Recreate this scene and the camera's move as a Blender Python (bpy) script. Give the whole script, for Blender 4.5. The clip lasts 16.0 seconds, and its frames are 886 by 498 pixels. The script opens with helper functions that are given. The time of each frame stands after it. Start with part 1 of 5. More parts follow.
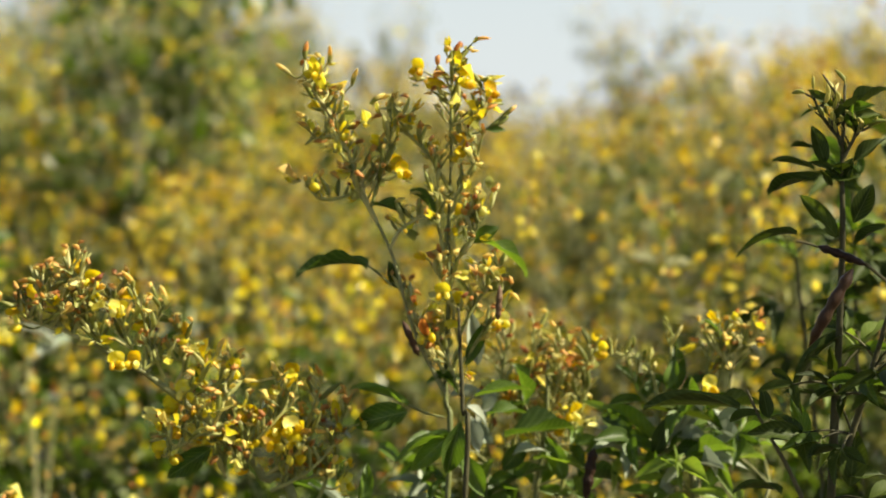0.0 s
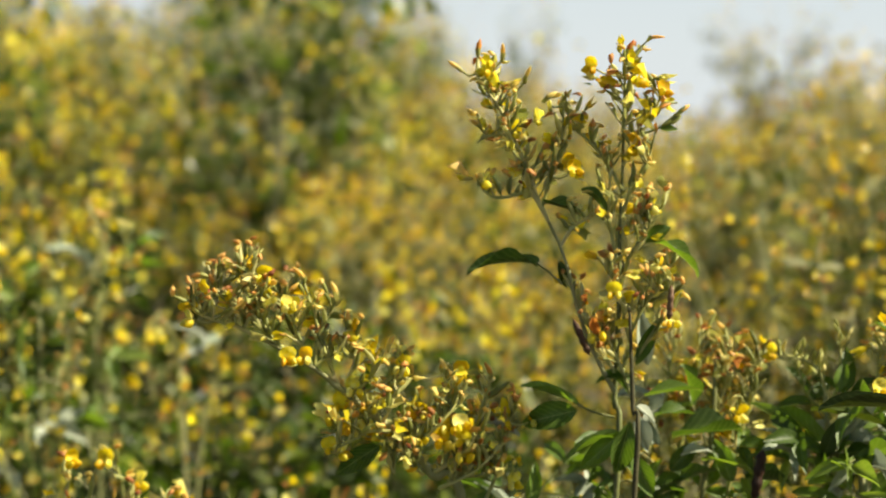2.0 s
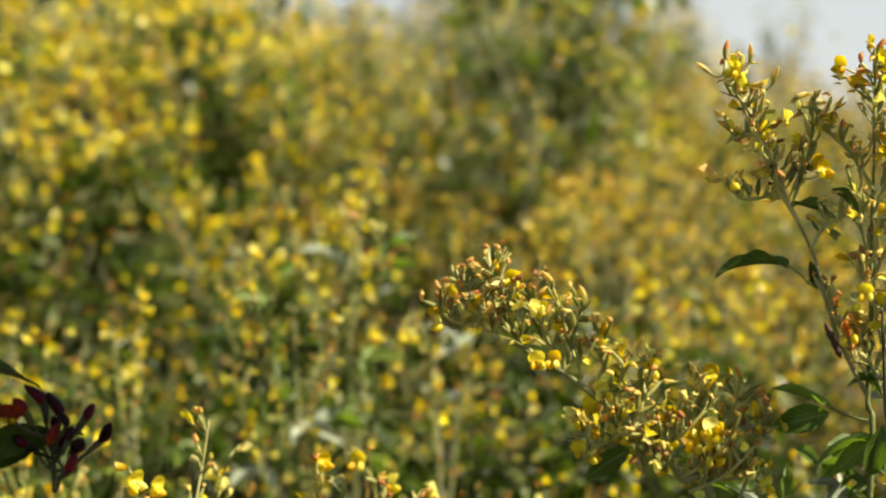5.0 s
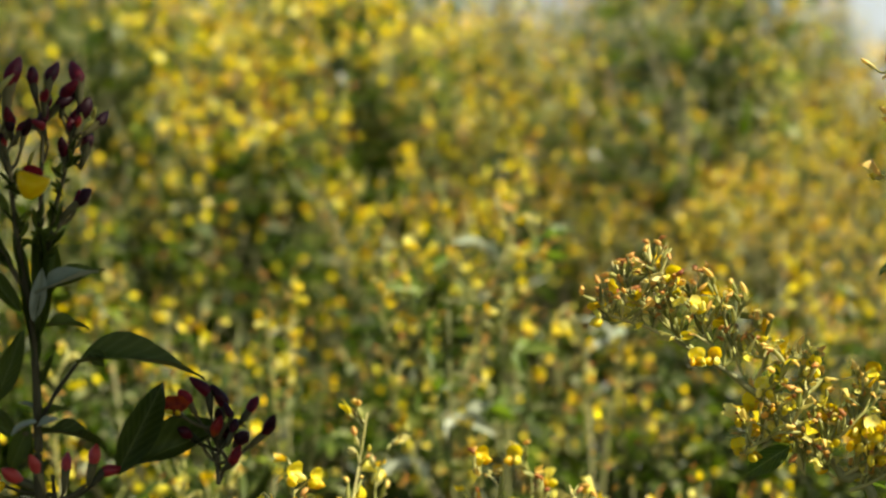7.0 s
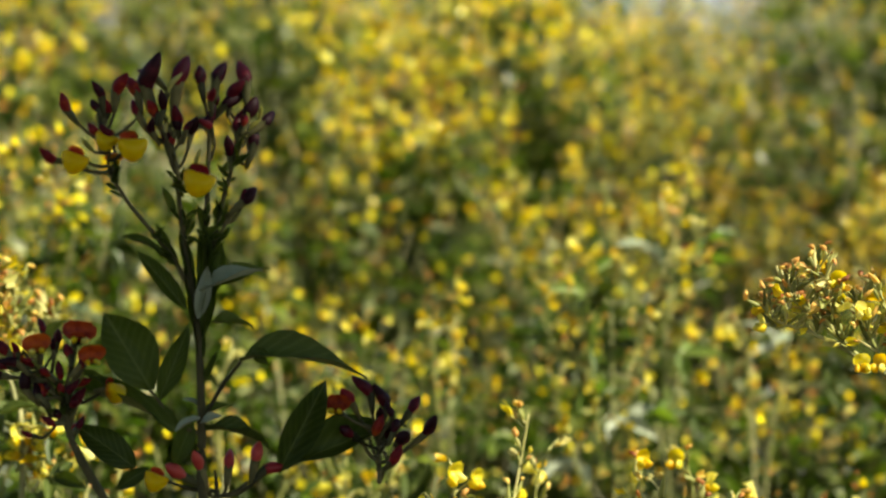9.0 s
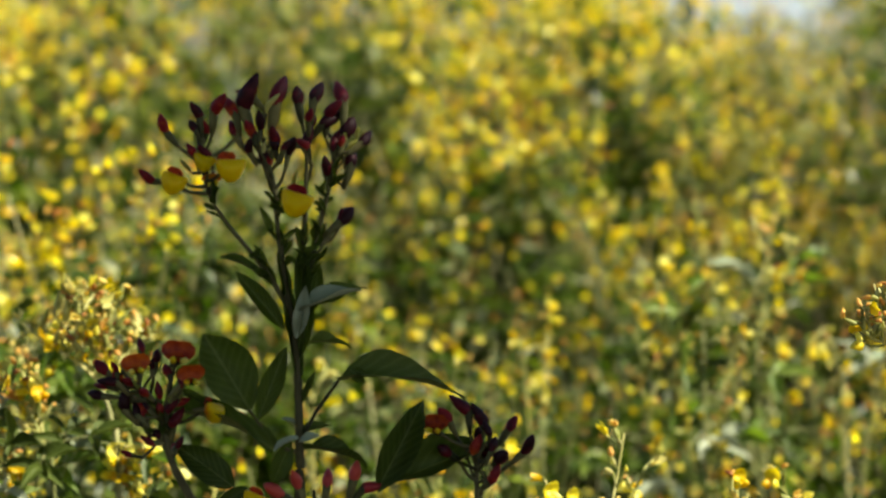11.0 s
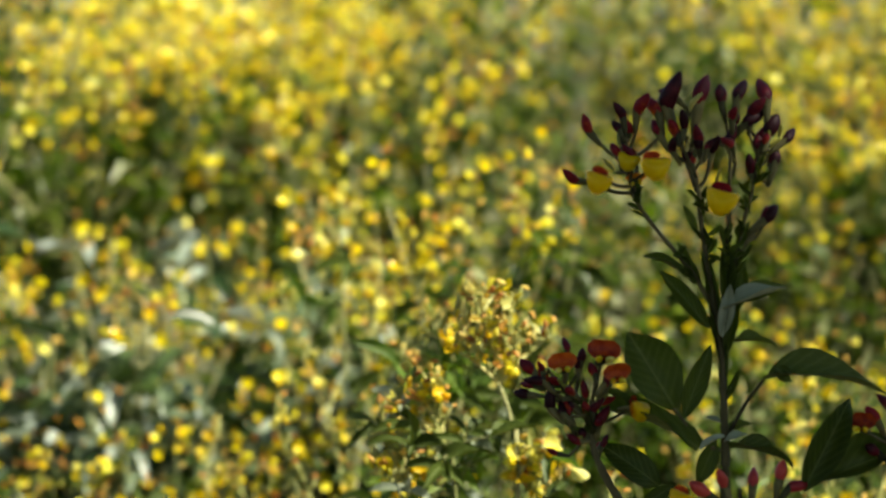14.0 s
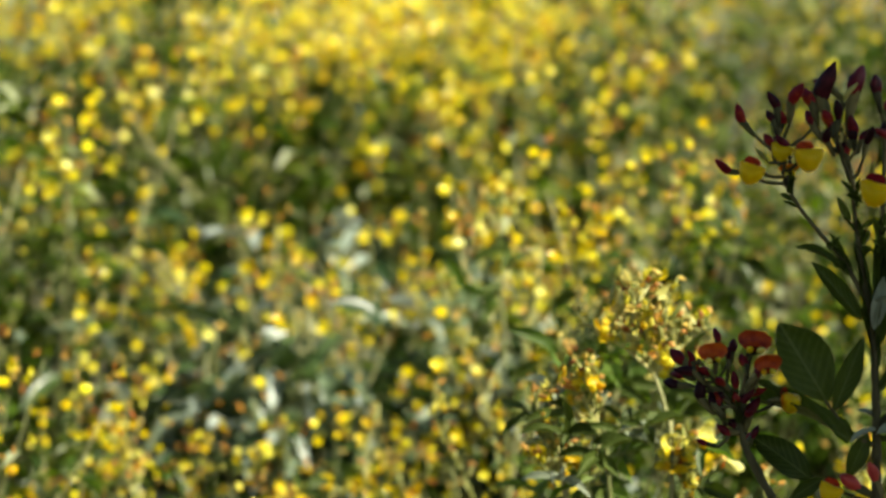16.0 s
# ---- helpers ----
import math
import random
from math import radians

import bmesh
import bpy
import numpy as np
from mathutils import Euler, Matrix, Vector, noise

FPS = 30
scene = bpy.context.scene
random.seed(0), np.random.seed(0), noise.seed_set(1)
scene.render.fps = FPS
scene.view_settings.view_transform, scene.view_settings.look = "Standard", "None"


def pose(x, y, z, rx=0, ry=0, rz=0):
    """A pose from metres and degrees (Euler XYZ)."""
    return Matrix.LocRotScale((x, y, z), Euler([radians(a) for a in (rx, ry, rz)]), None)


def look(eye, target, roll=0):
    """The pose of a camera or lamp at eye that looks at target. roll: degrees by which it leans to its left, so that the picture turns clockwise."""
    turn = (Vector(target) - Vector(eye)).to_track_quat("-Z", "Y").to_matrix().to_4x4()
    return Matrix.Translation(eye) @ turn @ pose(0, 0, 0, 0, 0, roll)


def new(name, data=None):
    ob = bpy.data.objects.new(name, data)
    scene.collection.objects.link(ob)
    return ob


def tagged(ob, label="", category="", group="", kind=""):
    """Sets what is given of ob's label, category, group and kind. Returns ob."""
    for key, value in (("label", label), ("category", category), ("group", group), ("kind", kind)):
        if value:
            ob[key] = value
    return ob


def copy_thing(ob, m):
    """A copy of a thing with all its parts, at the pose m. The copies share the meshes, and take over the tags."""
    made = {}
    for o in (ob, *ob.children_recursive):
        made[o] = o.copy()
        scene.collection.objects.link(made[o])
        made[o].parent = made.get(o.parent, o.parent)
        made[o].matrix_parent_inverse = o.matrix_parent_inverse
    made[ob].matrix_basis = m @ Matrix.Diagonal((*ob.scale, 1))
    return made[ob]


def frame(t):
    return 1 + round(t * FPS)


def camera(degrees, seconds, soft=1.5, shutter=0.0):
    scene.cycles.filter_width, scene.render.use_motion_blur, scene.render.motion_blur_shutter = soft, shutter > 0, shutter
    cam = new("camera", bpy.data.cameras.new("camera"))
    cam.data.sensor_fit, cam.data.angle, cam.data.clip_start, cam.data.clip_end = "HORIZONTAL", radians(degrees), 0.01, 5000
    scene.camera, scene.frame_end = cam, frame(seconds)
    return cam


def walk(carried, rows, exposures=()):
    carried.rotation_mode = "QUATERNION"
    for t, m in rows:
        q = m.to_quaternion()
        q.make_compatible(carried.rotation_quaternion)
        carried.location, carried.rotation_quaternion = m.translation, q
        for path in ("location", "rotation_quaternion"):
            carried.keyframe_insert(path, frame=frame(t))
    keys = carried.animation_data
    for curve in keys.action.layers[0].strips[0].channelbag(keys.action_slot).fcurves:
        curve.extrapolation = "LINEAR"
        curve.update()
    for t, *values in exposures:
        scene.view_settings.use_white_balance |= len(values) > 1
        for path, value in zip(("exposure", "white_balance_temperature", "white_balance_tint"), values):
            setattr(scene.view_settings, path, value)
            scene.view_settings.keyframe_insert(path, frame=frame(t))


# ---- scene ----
cam = camera(20, 16.0, soft=1.75)
cam.data.dof.use_dof = True
cam.data.dof.focus_distance = 2.12
cam.data.dof.aperture_fstop = 5.4

# seconds, eye x y z, turn to the left, tilt up, lean
ROWS = (
    (0.0, 0.063, 0.000, 1.650, 0.00, -2.85, 0.00),
    (0.5, 0.053, 0.000, 1.648, 0.41, -2.56, 0.03),
    (1.0, 0.043, 0.001, 1.646, 1.22, -2.48, -0.01),
    (1.5, 0.029, 0.001, 1.643, 2.10, -2.51, 0.11),
    (2.0, 0.014, 0.001, 1.639, 2.68, -2.63, 0.39),
    (2.5, 0.016, 0.001, 1.641, 3.36, -2.75, 0.43),
    (3.0, 0.038, 0.003, 1.654, 4.43, -2.86, -0.31),
    (3.5, 0.037, 0.003, 1.652, 5.13, -2.83, -0.17),
    (4.0, 0.028, 0.003, 1.647, 5.76, -2.74, 0.03),
    (4.5, 0.023, 0.003, 1.644, 6.50, -2.73, 0.06),
    (5.0, 0.022, 0.003, 1.649, 8.54, -2.80, -0.36),
    (5.2, 0.023, 0.004, 1.651, 9.01, -2.81, 0.04),
    (7.3, -0.000, -0.000, 1.656, 12.27, -3.11, 0.20),
    (7.5, -0.003, -0.001, 1.658, 12.62, -3.15, 0.51),
    (8.0, 0.010, 0.002, 1.656, 13.80, -3.19, 0.46),
    (10.3, 0.004, 0.001, 1.655, 16.82, -2.82, 0.29),
    (10.5, 0.004, 0.001, 1.654, 16.95, -2.75, 0.08),
    (11.0, -0.002, -0.001, 1.655, 17.49, -2.61, 0.12),
    (11.5, -0.006, -0.002, 1.656, 18.48, -2.51, 0.05),
    (12.0, -0.002, -0.001, 1.657, 19.64, -2.37, 0.15),
    (12.5, -0.030, -0.011, 1.653, 20.75, -2.30, 0.04),
    (13.0, -0.047, -0.019, 1.654, 21.57, -2.39, -0.50),
    (13.5, -0.037, -0.015, 1.653, 22.65, -2.40, -0.62),
    (14.0, -0.074, -0.034, 1.650, 24.79, -2.43, -0.69),
    (14.5, -0.067, -0.033, 1.644, 26.41, -2.45, -0.39),
    (15.0, -0.066, -0.034, 1.645, 27.01, -2.52, -0.16),
    (15.5, -0.102, -0.053, 1.642, 27.31, -2.55, 0.12),
    (16.0, -0.059, -0.032, 1.648, 28.67, -2.61, -0.24),
)
walk(cam, [(t, pose(x, y, z, 90 + tilt, 0, turn) @ pose(0, 0, 0, 0, 0, lean)) for t, x, y, z, turn, tilt, lean in ROWS],
     [(0.0, 1.11, 6850, 11), (2.0, 1.09, 6850, 12), (5.0, 1.04, 7000, 13), (8.0, 1.10, 7000, 8), (11.0, 1.14, 6900, 5.5), (16.0, 1.06, 6700, 5)])

# ---------------------------------------------------------------- light
SUN_TURN, SUN_HEIGHT = 96.0, 46.0     # degrees to the right of +y, and above the horizon
world = bpy.data.worlds.new("sky")
scene.world = world
world.use_nodes = True
sky = world.node_tree.nodes.new("ShaderNodeTexSky")
sky.sky_type, sky.sun_disc = "NISHITA", False
sky.sun_elevation, sky.sun_rotation = radians(SUN_HEIGHT), radians(SUN_TURN)
sky.air_density, sky.dust_density, sky.ozone_density = 1.0, 0.4, 3.0
back = world.node_tree.nodes["Background"]
back.inputs["Strength"].default_value = 0.056
# thin bright haze that thickens towards the horizon
wn, wl = world.node_tree.nodes, world.node_tree.links
sky_way = wn.new("ShaderNodeTexCoord")
sky_split = wn.new("ShaderNodeSeparateXYZ")
wl.new(sky_way.outputs["Generated"], sky_split.inputs[0])
haze_share = wn.new("ShaderNodeMapRange")
haze_share.inputs["From Min"].default_value, haze_share.inputs["From Max"].default_value = 0.0, 0.25
haze_share.inputs["To Min"].default_value, haze_share.inputs["To Max"].default_value = 0.88, 0.05
wl.new(sky_split.outputs[2], haze_share.inputs["Value"])
haze = wn.new("ShaderNodeMix")
haze.data_type = "RGBA"
haze.inputs[7].default_value = (6.2, 7.0, 7.6, 1)
wl.new(haze_share.outputs[0], haze.inputs[0])
wl.new(sky.outputs[0], haze.inputs[6])
wl.new(haze.outputs[2], back.inputs["Color"])
sun_data = bpy.data.lights.new("sun", "SUN")
sun_data.energy, sun_data.angle, sun_data.color = 5.0, radians(0.6), (1.0, 0.93, 0.79)
sun = new("sun", sun_data)
TO_SUN = Vector((math.sin(radians(SUN_TURN)) * math.cos(radians(SUN_HEIGHT)),
                 math.cos(radians(SUN_TURN)) * math.cos(radians(SUN_HEIGHT)), math.sin(radians(SUN_HEIGHT))))
sun.matrix_world = look(TO_SUN * 40, (0, 0, 0))


# ---------------------------------------------------------------- materials
def material(name, stops, rough=0.5, thin=0.0, scale=40.0, island=True, bump=0.0, detail=0.35, spec=0.5, veins=0.0, along=0.0, glow=(1, 1, 1)):
    """A surface whose colour runs over the stops by piece and by grain; thin: the share of light that passes through."""
    m = bpy.data.materials.new(name)
    m.use_nodes = True
    nt = m.node_tree
    n, l = nt.nodes, nt.links
    bsdf, out = n["Principled BSDF"], n["Material Output"]
    coord = n.new("ShaderNodeTexCoord")
    grain = n.new("ShaderNodeTexNoise")
    grain.inputs["Scale"].default_value, grain.inputs["Detail"].default_value = scale, 5
    l.new(coord.outputs["Object"], grain.inputs["Vector"])
    mix = n.new("ShaderNodeMath")
    mix.operation = "MULTIPLY_ADD"
    l.new(grain.outputs["Fac"], mix.inputs[0])
    mix.inputs[1].default_value = detail * 2
    if island:
        piece = n.new("ShaderNodeNewGeometry")
        own = n.new("ShaderNodeObjectInfo")
        add = n.new("ShaderNodeMath")
        add.operation = "ADD"
        l.new(piece.outputs["Random Per Island"], add.inputs[0])
        l.new(own.outputs["Random"], add.inputs[1])
        part_of = n.new("ShaderNodeMath")
        part_of.operation = "FRACT"
        l.new(add.outputs[0], part_of.inputs[0])
        shift = n.new("ShaderNodeMath")
        shift.operation = "SUBTRACT"
        l.new(part_of.outputs[0], shift.inputs[0])
        shift.inputs[1].default_value = detail
        l.new(shift.outputs[0], mix.inputs[2])
    else:
        mix.inputs[2].default_value = 0.5 - detail
    value = mix.outputs[0]
    if along:
        # a petal or bud that deepens or pales from its foot to its tip
        length = n.new("ShaderNodeSeparateXYZ")
        l.new(coord.outputs["Object"], length.inputs[0])
        slope = n.new("ShaderNodeMath")
        slope.operation = "MULTIPLY_ADD"
        l.new(length.outputs[1], slope.inputs[0])
        slope.inputs[1].default_value = along
        l.new(value, slope.inputs[2])
        value = slope.outputs[0]
    ramp = n.new("ShaderNodeValToRGB")
    l.new(value, ramp.inputs["Fac"])
    e = ramp.color_ramp.elements
    while len(e) < len(stops):
        e.new(0.5)
    for el, (at, c) in zip(e, stops):
        el.position, el.color = at, (*c, 1)
    tone = ramp.outputs[0]
    if veins:
        # a paler midrib and side veins over the leaflet's own length and width
        def calc(op, a, b):
            k = n.new("ShaderNodeMath")
            k.operation = op
            for i, v in enumerate((a, b)):
                if isinstance(v, (int, float)):
                    k.inputs[i].default_value = v
                else:
                    l.new(v, k.inputs[i])
            return k.outputs[0]
        split = n.new("ShaderNodeSeparateXYZ")
        l.new(coord.outputs["Object"], split.inputs[0])
        across = calc("ABSOLUTE", split.outputs[0], 0)
        side_vein = calc("POWER", calc("ABSOLUTE", calc("SINE", calc("MULTIPLY", calc("SUBTRACT", split.outputs[1], calc("MULTIPLY", across, 0.7)), 26.0), 0), 0), 0.5)
        rib = calc("GREATER_THAN", 0.022, across)
        share = calc("MAXIMUM", calc("MULTIPLY", calc("SUBTRACT", 1.0, side_vein), 0.6), rib)
        over = n.new("ShaderNodeMix")
        over.data_type = "RGBA"
        l.new(calc("MULTIPLY", share, veins), over.inputs[0])
        l.new(tone, over.inputs[6])
        over.inputs[7].default_value = (0.34, 0.40, 0.16, 1)
        tone = over.outputs[2]
    l.new(tone, bsdf.inputs["Base Color"])
    bsdf.inputs["Roughness"].default_value = rough
    bsdf.inputs["Specular IOR Level"].default_value = spec
    if bump:
        b = n.new("ShaderNodeBump")
        b.inputs["Strength"].default_value, b.inputs["Distance"].default_value = bump, 0.002
        fine = n.new("ShaderNodeTexNoise")
        fine.inputs["Scale"].default_value = scale * 4
        l.new(coord.outputs["Object"], fine.inputs["Vector"])
        l.new(fine.outputs["Fac"], b.inputs["Height"])
        l.new(b.outputs[0], bsdf.inputs["Normal"])
    if thin:
        tr = n.new("ShaderNodeBsdfTranslucent")
        # light that has passed through comes out yellower and more saturated
        through_tone = n.new("ShaderNodeMix")
        through_tone.data_type, through_tone.blend_type = "RGBA", "MULTIPLY"
        through_tone.inputs[0].default_value = 1.0
        l.new(tone, through_tone.inputs[6])
        through_tone.inputs[7].default_value = (*glow, 1)
        l.new(through_tone.outputs[2], tr.inputs["Color"])
        sh = n.new("ShaderNodeMixShader")
        sh.inputs[0].default_value = thin
        l.new(bsdf.outputs[0], sh.inputs[1])
        l.new(tr.outputs[0], sh.inputs[2])
        l.new(sh.outputs[0], out.inputs["Surface"])
    return m


LEAF = material("leaf_green", ((0.0, (0.045, 0.085, 0.010)), (0.45, (0.085, 0.15, 0.018)), (0.8, (0.135, 0.215, 0.026)), (1.0, (0.20, 0.27, 0.055))), 0.42, 0.42, 6, bump=0.3, veins=0.3, glow=(1.5, 1.6, 0.5))
LEAF_PALE = material("leaf_pale_underside", ((0.0, (0.21, 0.26, 0.16)), (1.0, (0.36, 0.40, 0.28))), 0.55, 0.2, 6, bump=0.3, veins=0.25)
# shaded copy of the leaf green, with the shade put into its colour
LEAF_SHADED = material("leaf_shaded", ((0.0, (0.030, 0.048, 0.007)), (0.6, (0.052, 0.078, 0.011)), (1.0, (0.08, 0.112, 0.018))), 0.5, 0.22, 6, bump=0.3, spec=0.2, veins=0.14, glow=(1.5, 1.5, 0.5))
LEAF_FIELD = material("leaf_field", ((0.0, (0.012, 0.023, 0.002)), (0.30, (0.029, 0.054, 0.004)), (0.55, (0.058, 0.105, 0.006)), (0.74, (0.092, 0.116, 0.012)), (0.90, (0.18, 0.205, 0.05)), (1.0, (0.42, 0.45, 0.28))), 0.38, 0.36, 30, spec=0.3, detail=0.15, glow=(1.4, 1.7, 0.4))
LEAF_SOFT = material("leaf_soft_green", ((0.0, (0.020, 0.038, 0.003)), (0.28, (0.048, 0.078, 0.006)), (0.52, (0.088, 0.136, 0.010)), (0.74, (0.150, 0.165, 0.018)), (0.92, (0.26, 0.27, 0.08)), (1.0, (0.48, 0.50, 0.32))), 0.42, 0.32, 30, spec=0.4, detail=0.15, glow=(1.4, 1.65, 0.4))
LEAF_SILVER = material("leaf_silver_green", ((0.0, (0.02, 0.045, 0.008)), (0.4, (0.06, 0.10, 0.022)), (0.65, (0.17, 0.23, 0.13)), (1.0, (0.44, 0.50, 0.43))), 0.34, 0.25, 30, detail=0.15)
LEAF_OLIVE = material("leaf_olive", ((0.0, (0.022, 0.034, 0.003)), (0.3, (0.054, 0.074, 0.006)), (0.6, (0.13, 0.132, 0.011)), (0.86, (0.25, 0.235, 0.03)), (1.0, (0.42, 0.42, 0.22))), 0.46, 0.44, 30, spec=0.2)
PETAL = material("petal_yellow", ((0.0, (0.76, 0.46, 0.006)), (0.3, (0.84, 0.66, 0.010)), (0.65, (0.88, 0.78, 0.04)), (1.0, (0.91, 0.86, 0.26))), 0.45, 0.45, 3.5, detail=0.5)
FIELD_PETAL = material("petal_field", ((0.0, (0.80, 0.50, 0.004)), (0.30, (0.88, 0.70, 0.006)), (0.8, (0.92, 0.83, 0.03)), (1.0, (0.94, 0.90, 0.28))), 0.24, 0.3, 90, detail=0.2)
GOLD_PETAL = material("petal_gold", ((0.0, (0.66, 0.40, 0.008)), (0.5, (0.80, 0.60, 0.014)), (1.0, (0.88, 0.76, 0.10))), 0.26, 0.3, 90)
PETAL_ORANGE = material("petal_orange", ((0.0, (0.54, 0.18, 0.03)), (0.35, (0.74, 0.31, 0.05)), (0.7, (0.84, 0.48, 0.10)), (1.0, (0.86, 0.66, 0.12))), 0.5, 0.35, 3.5, detail=0.5)
PETAL_RUST = material("petal_rust", ((0.0, (0.18, 0.014, 0.005)), (0.35, (0.44, 0.060, 0.006)), (0.7, (0.64, 0.14, 0.008)), (1.0, (0.80, 0.32, 0.012))), 0.45, 0.42, 3.0, detail=0.5, spec=0.3)
# yellow lip; the orange-red foot paints shading into its colour
PETAL_LIP = material("petal_deep_yellow", ((0.44, (0.30, 0.025, 0.010)), (0.56, (0.74, 0.26, 0.005)), (0.68, (0.92, 0.68, 0.003)), (1.0, (0.95, 0.82, 0.01))), 0.35, 0.6, 3.0, False, detail=0.22, along=0.42, glow=(1.05, 1.1, 0.6))
# lit copy of the maroon petal, sunlight put into its brighter colour
PETAL_MAROON_LIT = material("petal_maroon_lit", ((0.0, (0.11, 0.007, 0.012)), (0.5, (0.40, 0.022, 0.030)), (1.0, (0.62, 0.08, 0.06))), 0.45, 0.3, 3.0, detail=0.45)
PETAL_MAROON = material("petal_maroon", ((0.0, (0.025, 0.004, 0.008)), (0.35, (0.12, 0.008, 0.018)), (0.7, (0.27, 0.016, 0.020)), (1.0, (0.50, 0.09, 0.014))), 0.5, 0.35, 3.0, detail=0.5, spec=0.25, along=-0.3, glow=(1.5, 1.0, 1.0))
BUD_TIP = material("bud_orange", ((0.0, (0.50, 0.14, 0.02)), (0.25, (0.73, 0.36, 0.055)), (0.6, (0.84, 0.57, 0.11)), (1.0, (0.88, 0.75, 0.22))), 0.5, 0.35, 3.5, detail=0.45)
FIELD_BUD = material("bud_field", ((0.0, (0.46, 0.12, 0.02)), (0.35, (0.70, 0.30, 0.04)), (0.7, (0.82, 0.50, 0.08)), (1.0, (0.86, 0.67, 0.17))), 0.5, 0.3, 200, detail=0.4)
CALYX = material("calyx_green", ((0.0, (0.22, 0.25, 0.04)), (0.5, (0.46, 0.45, 0.10)), (1.0, (0.70, 0.62, 0.22))), 0.55, 0.35, 3.0, detail=0.4)
# calyx of the plant in shade, the shade mixed into its colour
CALYX_SHADED = material("calyx_shaded", ((0.0, (0.038, 0.040, 0.016)), (0.6, (0.095, 0.095, 0.036)), (1.0, (0.17, 0.155, 0.06))), 0.65, 0.08, 3.0, detail=0.4, spec=0.25)
STEM = material("stem_green_brown", ((0.0, (0.12, 0.14, 0.035)), (0.5, (0.23, 0.24, 0.08)), (1.0, (0.40, 0.38, 0.18))), 0.6, 0.0, 90, bump=0.5)
STALK = material("flower_stalk_green", ((0.0, (0.20, 0.22, 0.04)), (0.5, (0.36, 0.37, 0.10)), (1.0, (0.52, 0.48, 0.18))), 0.6, 0.0, 90)
# dark stems; on the shaded plants the colour also stands in for shade
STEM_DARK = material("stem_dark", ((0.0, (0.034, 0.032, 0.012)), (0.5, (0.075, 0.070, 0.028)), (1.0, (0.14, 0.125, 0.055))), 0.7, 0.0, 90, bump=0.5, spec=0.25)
STEM_PALE = material("stem_pale", ((0.0, (0.20, 0.20, 0.10)), (1.0, (0.40, 0.38, 0.24))), 0.6, 0.0, 90, bump=0.5)
POD = material("pod_purple_brown", ((0.0, (0.030, 0.015, 0.008)), (0.5, (0.080, 0.040, 0.018)), (1.0, (0.17, 0.10, 0.05))), 0.5, 0.0, 9, bump=0.4, spec=0.25)
BARK = material("bark", ((0.0, (0.09, 0.065, 0.045)), (1.0, (0.22, 0.17, 0.12))), 0.85, 0.0, 14, False, 1.0)
SOIL = material("soil", ((0.0, (0.06, 0.045, 0.025)), (0.5, (0.11, 0.085, 0.05)), (1.0, (0.19, 0.15, 0.09))), 0.95, 0.0, 3, False, 1.0)


# ---------------------------------------------------------------- mesh helpers
class Soup:
    """Vertices and faces gathered into one mesh."""

    def __init__(self):
        self.v, self.f, self.m, self.count = [], [], [], 0

    def add(self, verts, faces, matrix=None, slot=0):
        verts = np.asarray(verts, float)
        if matrix is not None:
            a = np.array(matrix)
            verts = verts @ a[:3, :3].T + a[:3, 3]
        self.v.append(verts)
        self.f.extend(tuple(i + self.count for i in face) for face in faces)
        self.m.extend([slot] * len(faces))
        self.count += len(verts)
        return self

    def mesh(self, name, *mats):
        me = bpy.data.meshes.new(name)
        me.from_pydata(np.concatenate(self.v).tolist(), [], self.f)
        for m in mats:
            me.materials.append(m)
        me.polygons.foreach_set("use_smooth", [True] * len(self.f))
        if len(mats) > 1:
            me.polygons.foreach_set("material_index", self.m)
        me.update()
        return me


def grid_faces(rows, cols, wrap=False):
    out = []
    for i in range(rows - 1):
        for j in range(cols if wrap else cols - 1):
            k = (j + 1) % cols
            out.append((i * cols + j, i * cols + k, (i + 1) * cols + k, (i + 1) * cols + j))
    return out


def aim(base, way, facing=(0, -1, 0), size=1.0, width=None):
    """A pose at base with its y along way and its z towards facing."""
    y = Vector(way).normalized()
    z = Vector(facing) - y * y.dot(Vector(facing))
    if z.length < 1e-4:
        z = Vector((0.3, 0.2, 1)) - y * y.dot(Vector((0.3, 0.2, 1)))
    z.normalize()
    x = y.cross(z)
    w = size if width is None else width
    m = Matrix((x * w, y * size, z * size)).transposed().to_4x4()
    m.translation = base
    return m


def curve_points(pts, steps=5):
    """A smooth line through the points."""
    p = [Vector(q) for q in pts]
    if len(p) == 2:
        return [p[0].lerp(p[1], i / steps) for i in range(steps + 1)]
    q = [p[0] * 2 - p[1], *p, p[-1] * 2 - p[-2]]
    out = []
    for i in range(1, len(q) - 2):
        a, b, c, d = q[i - 1:i + 3]
        for k in range(steps):
            t = k / steps
            out.append(0.5 * (2 * b + (c - a) * t + (2 * a - 5 * b + 4 * c - d) * t * t + (3 * b - a - 3 * c + d) * t ** 3))
    return [*out, p[-1]]


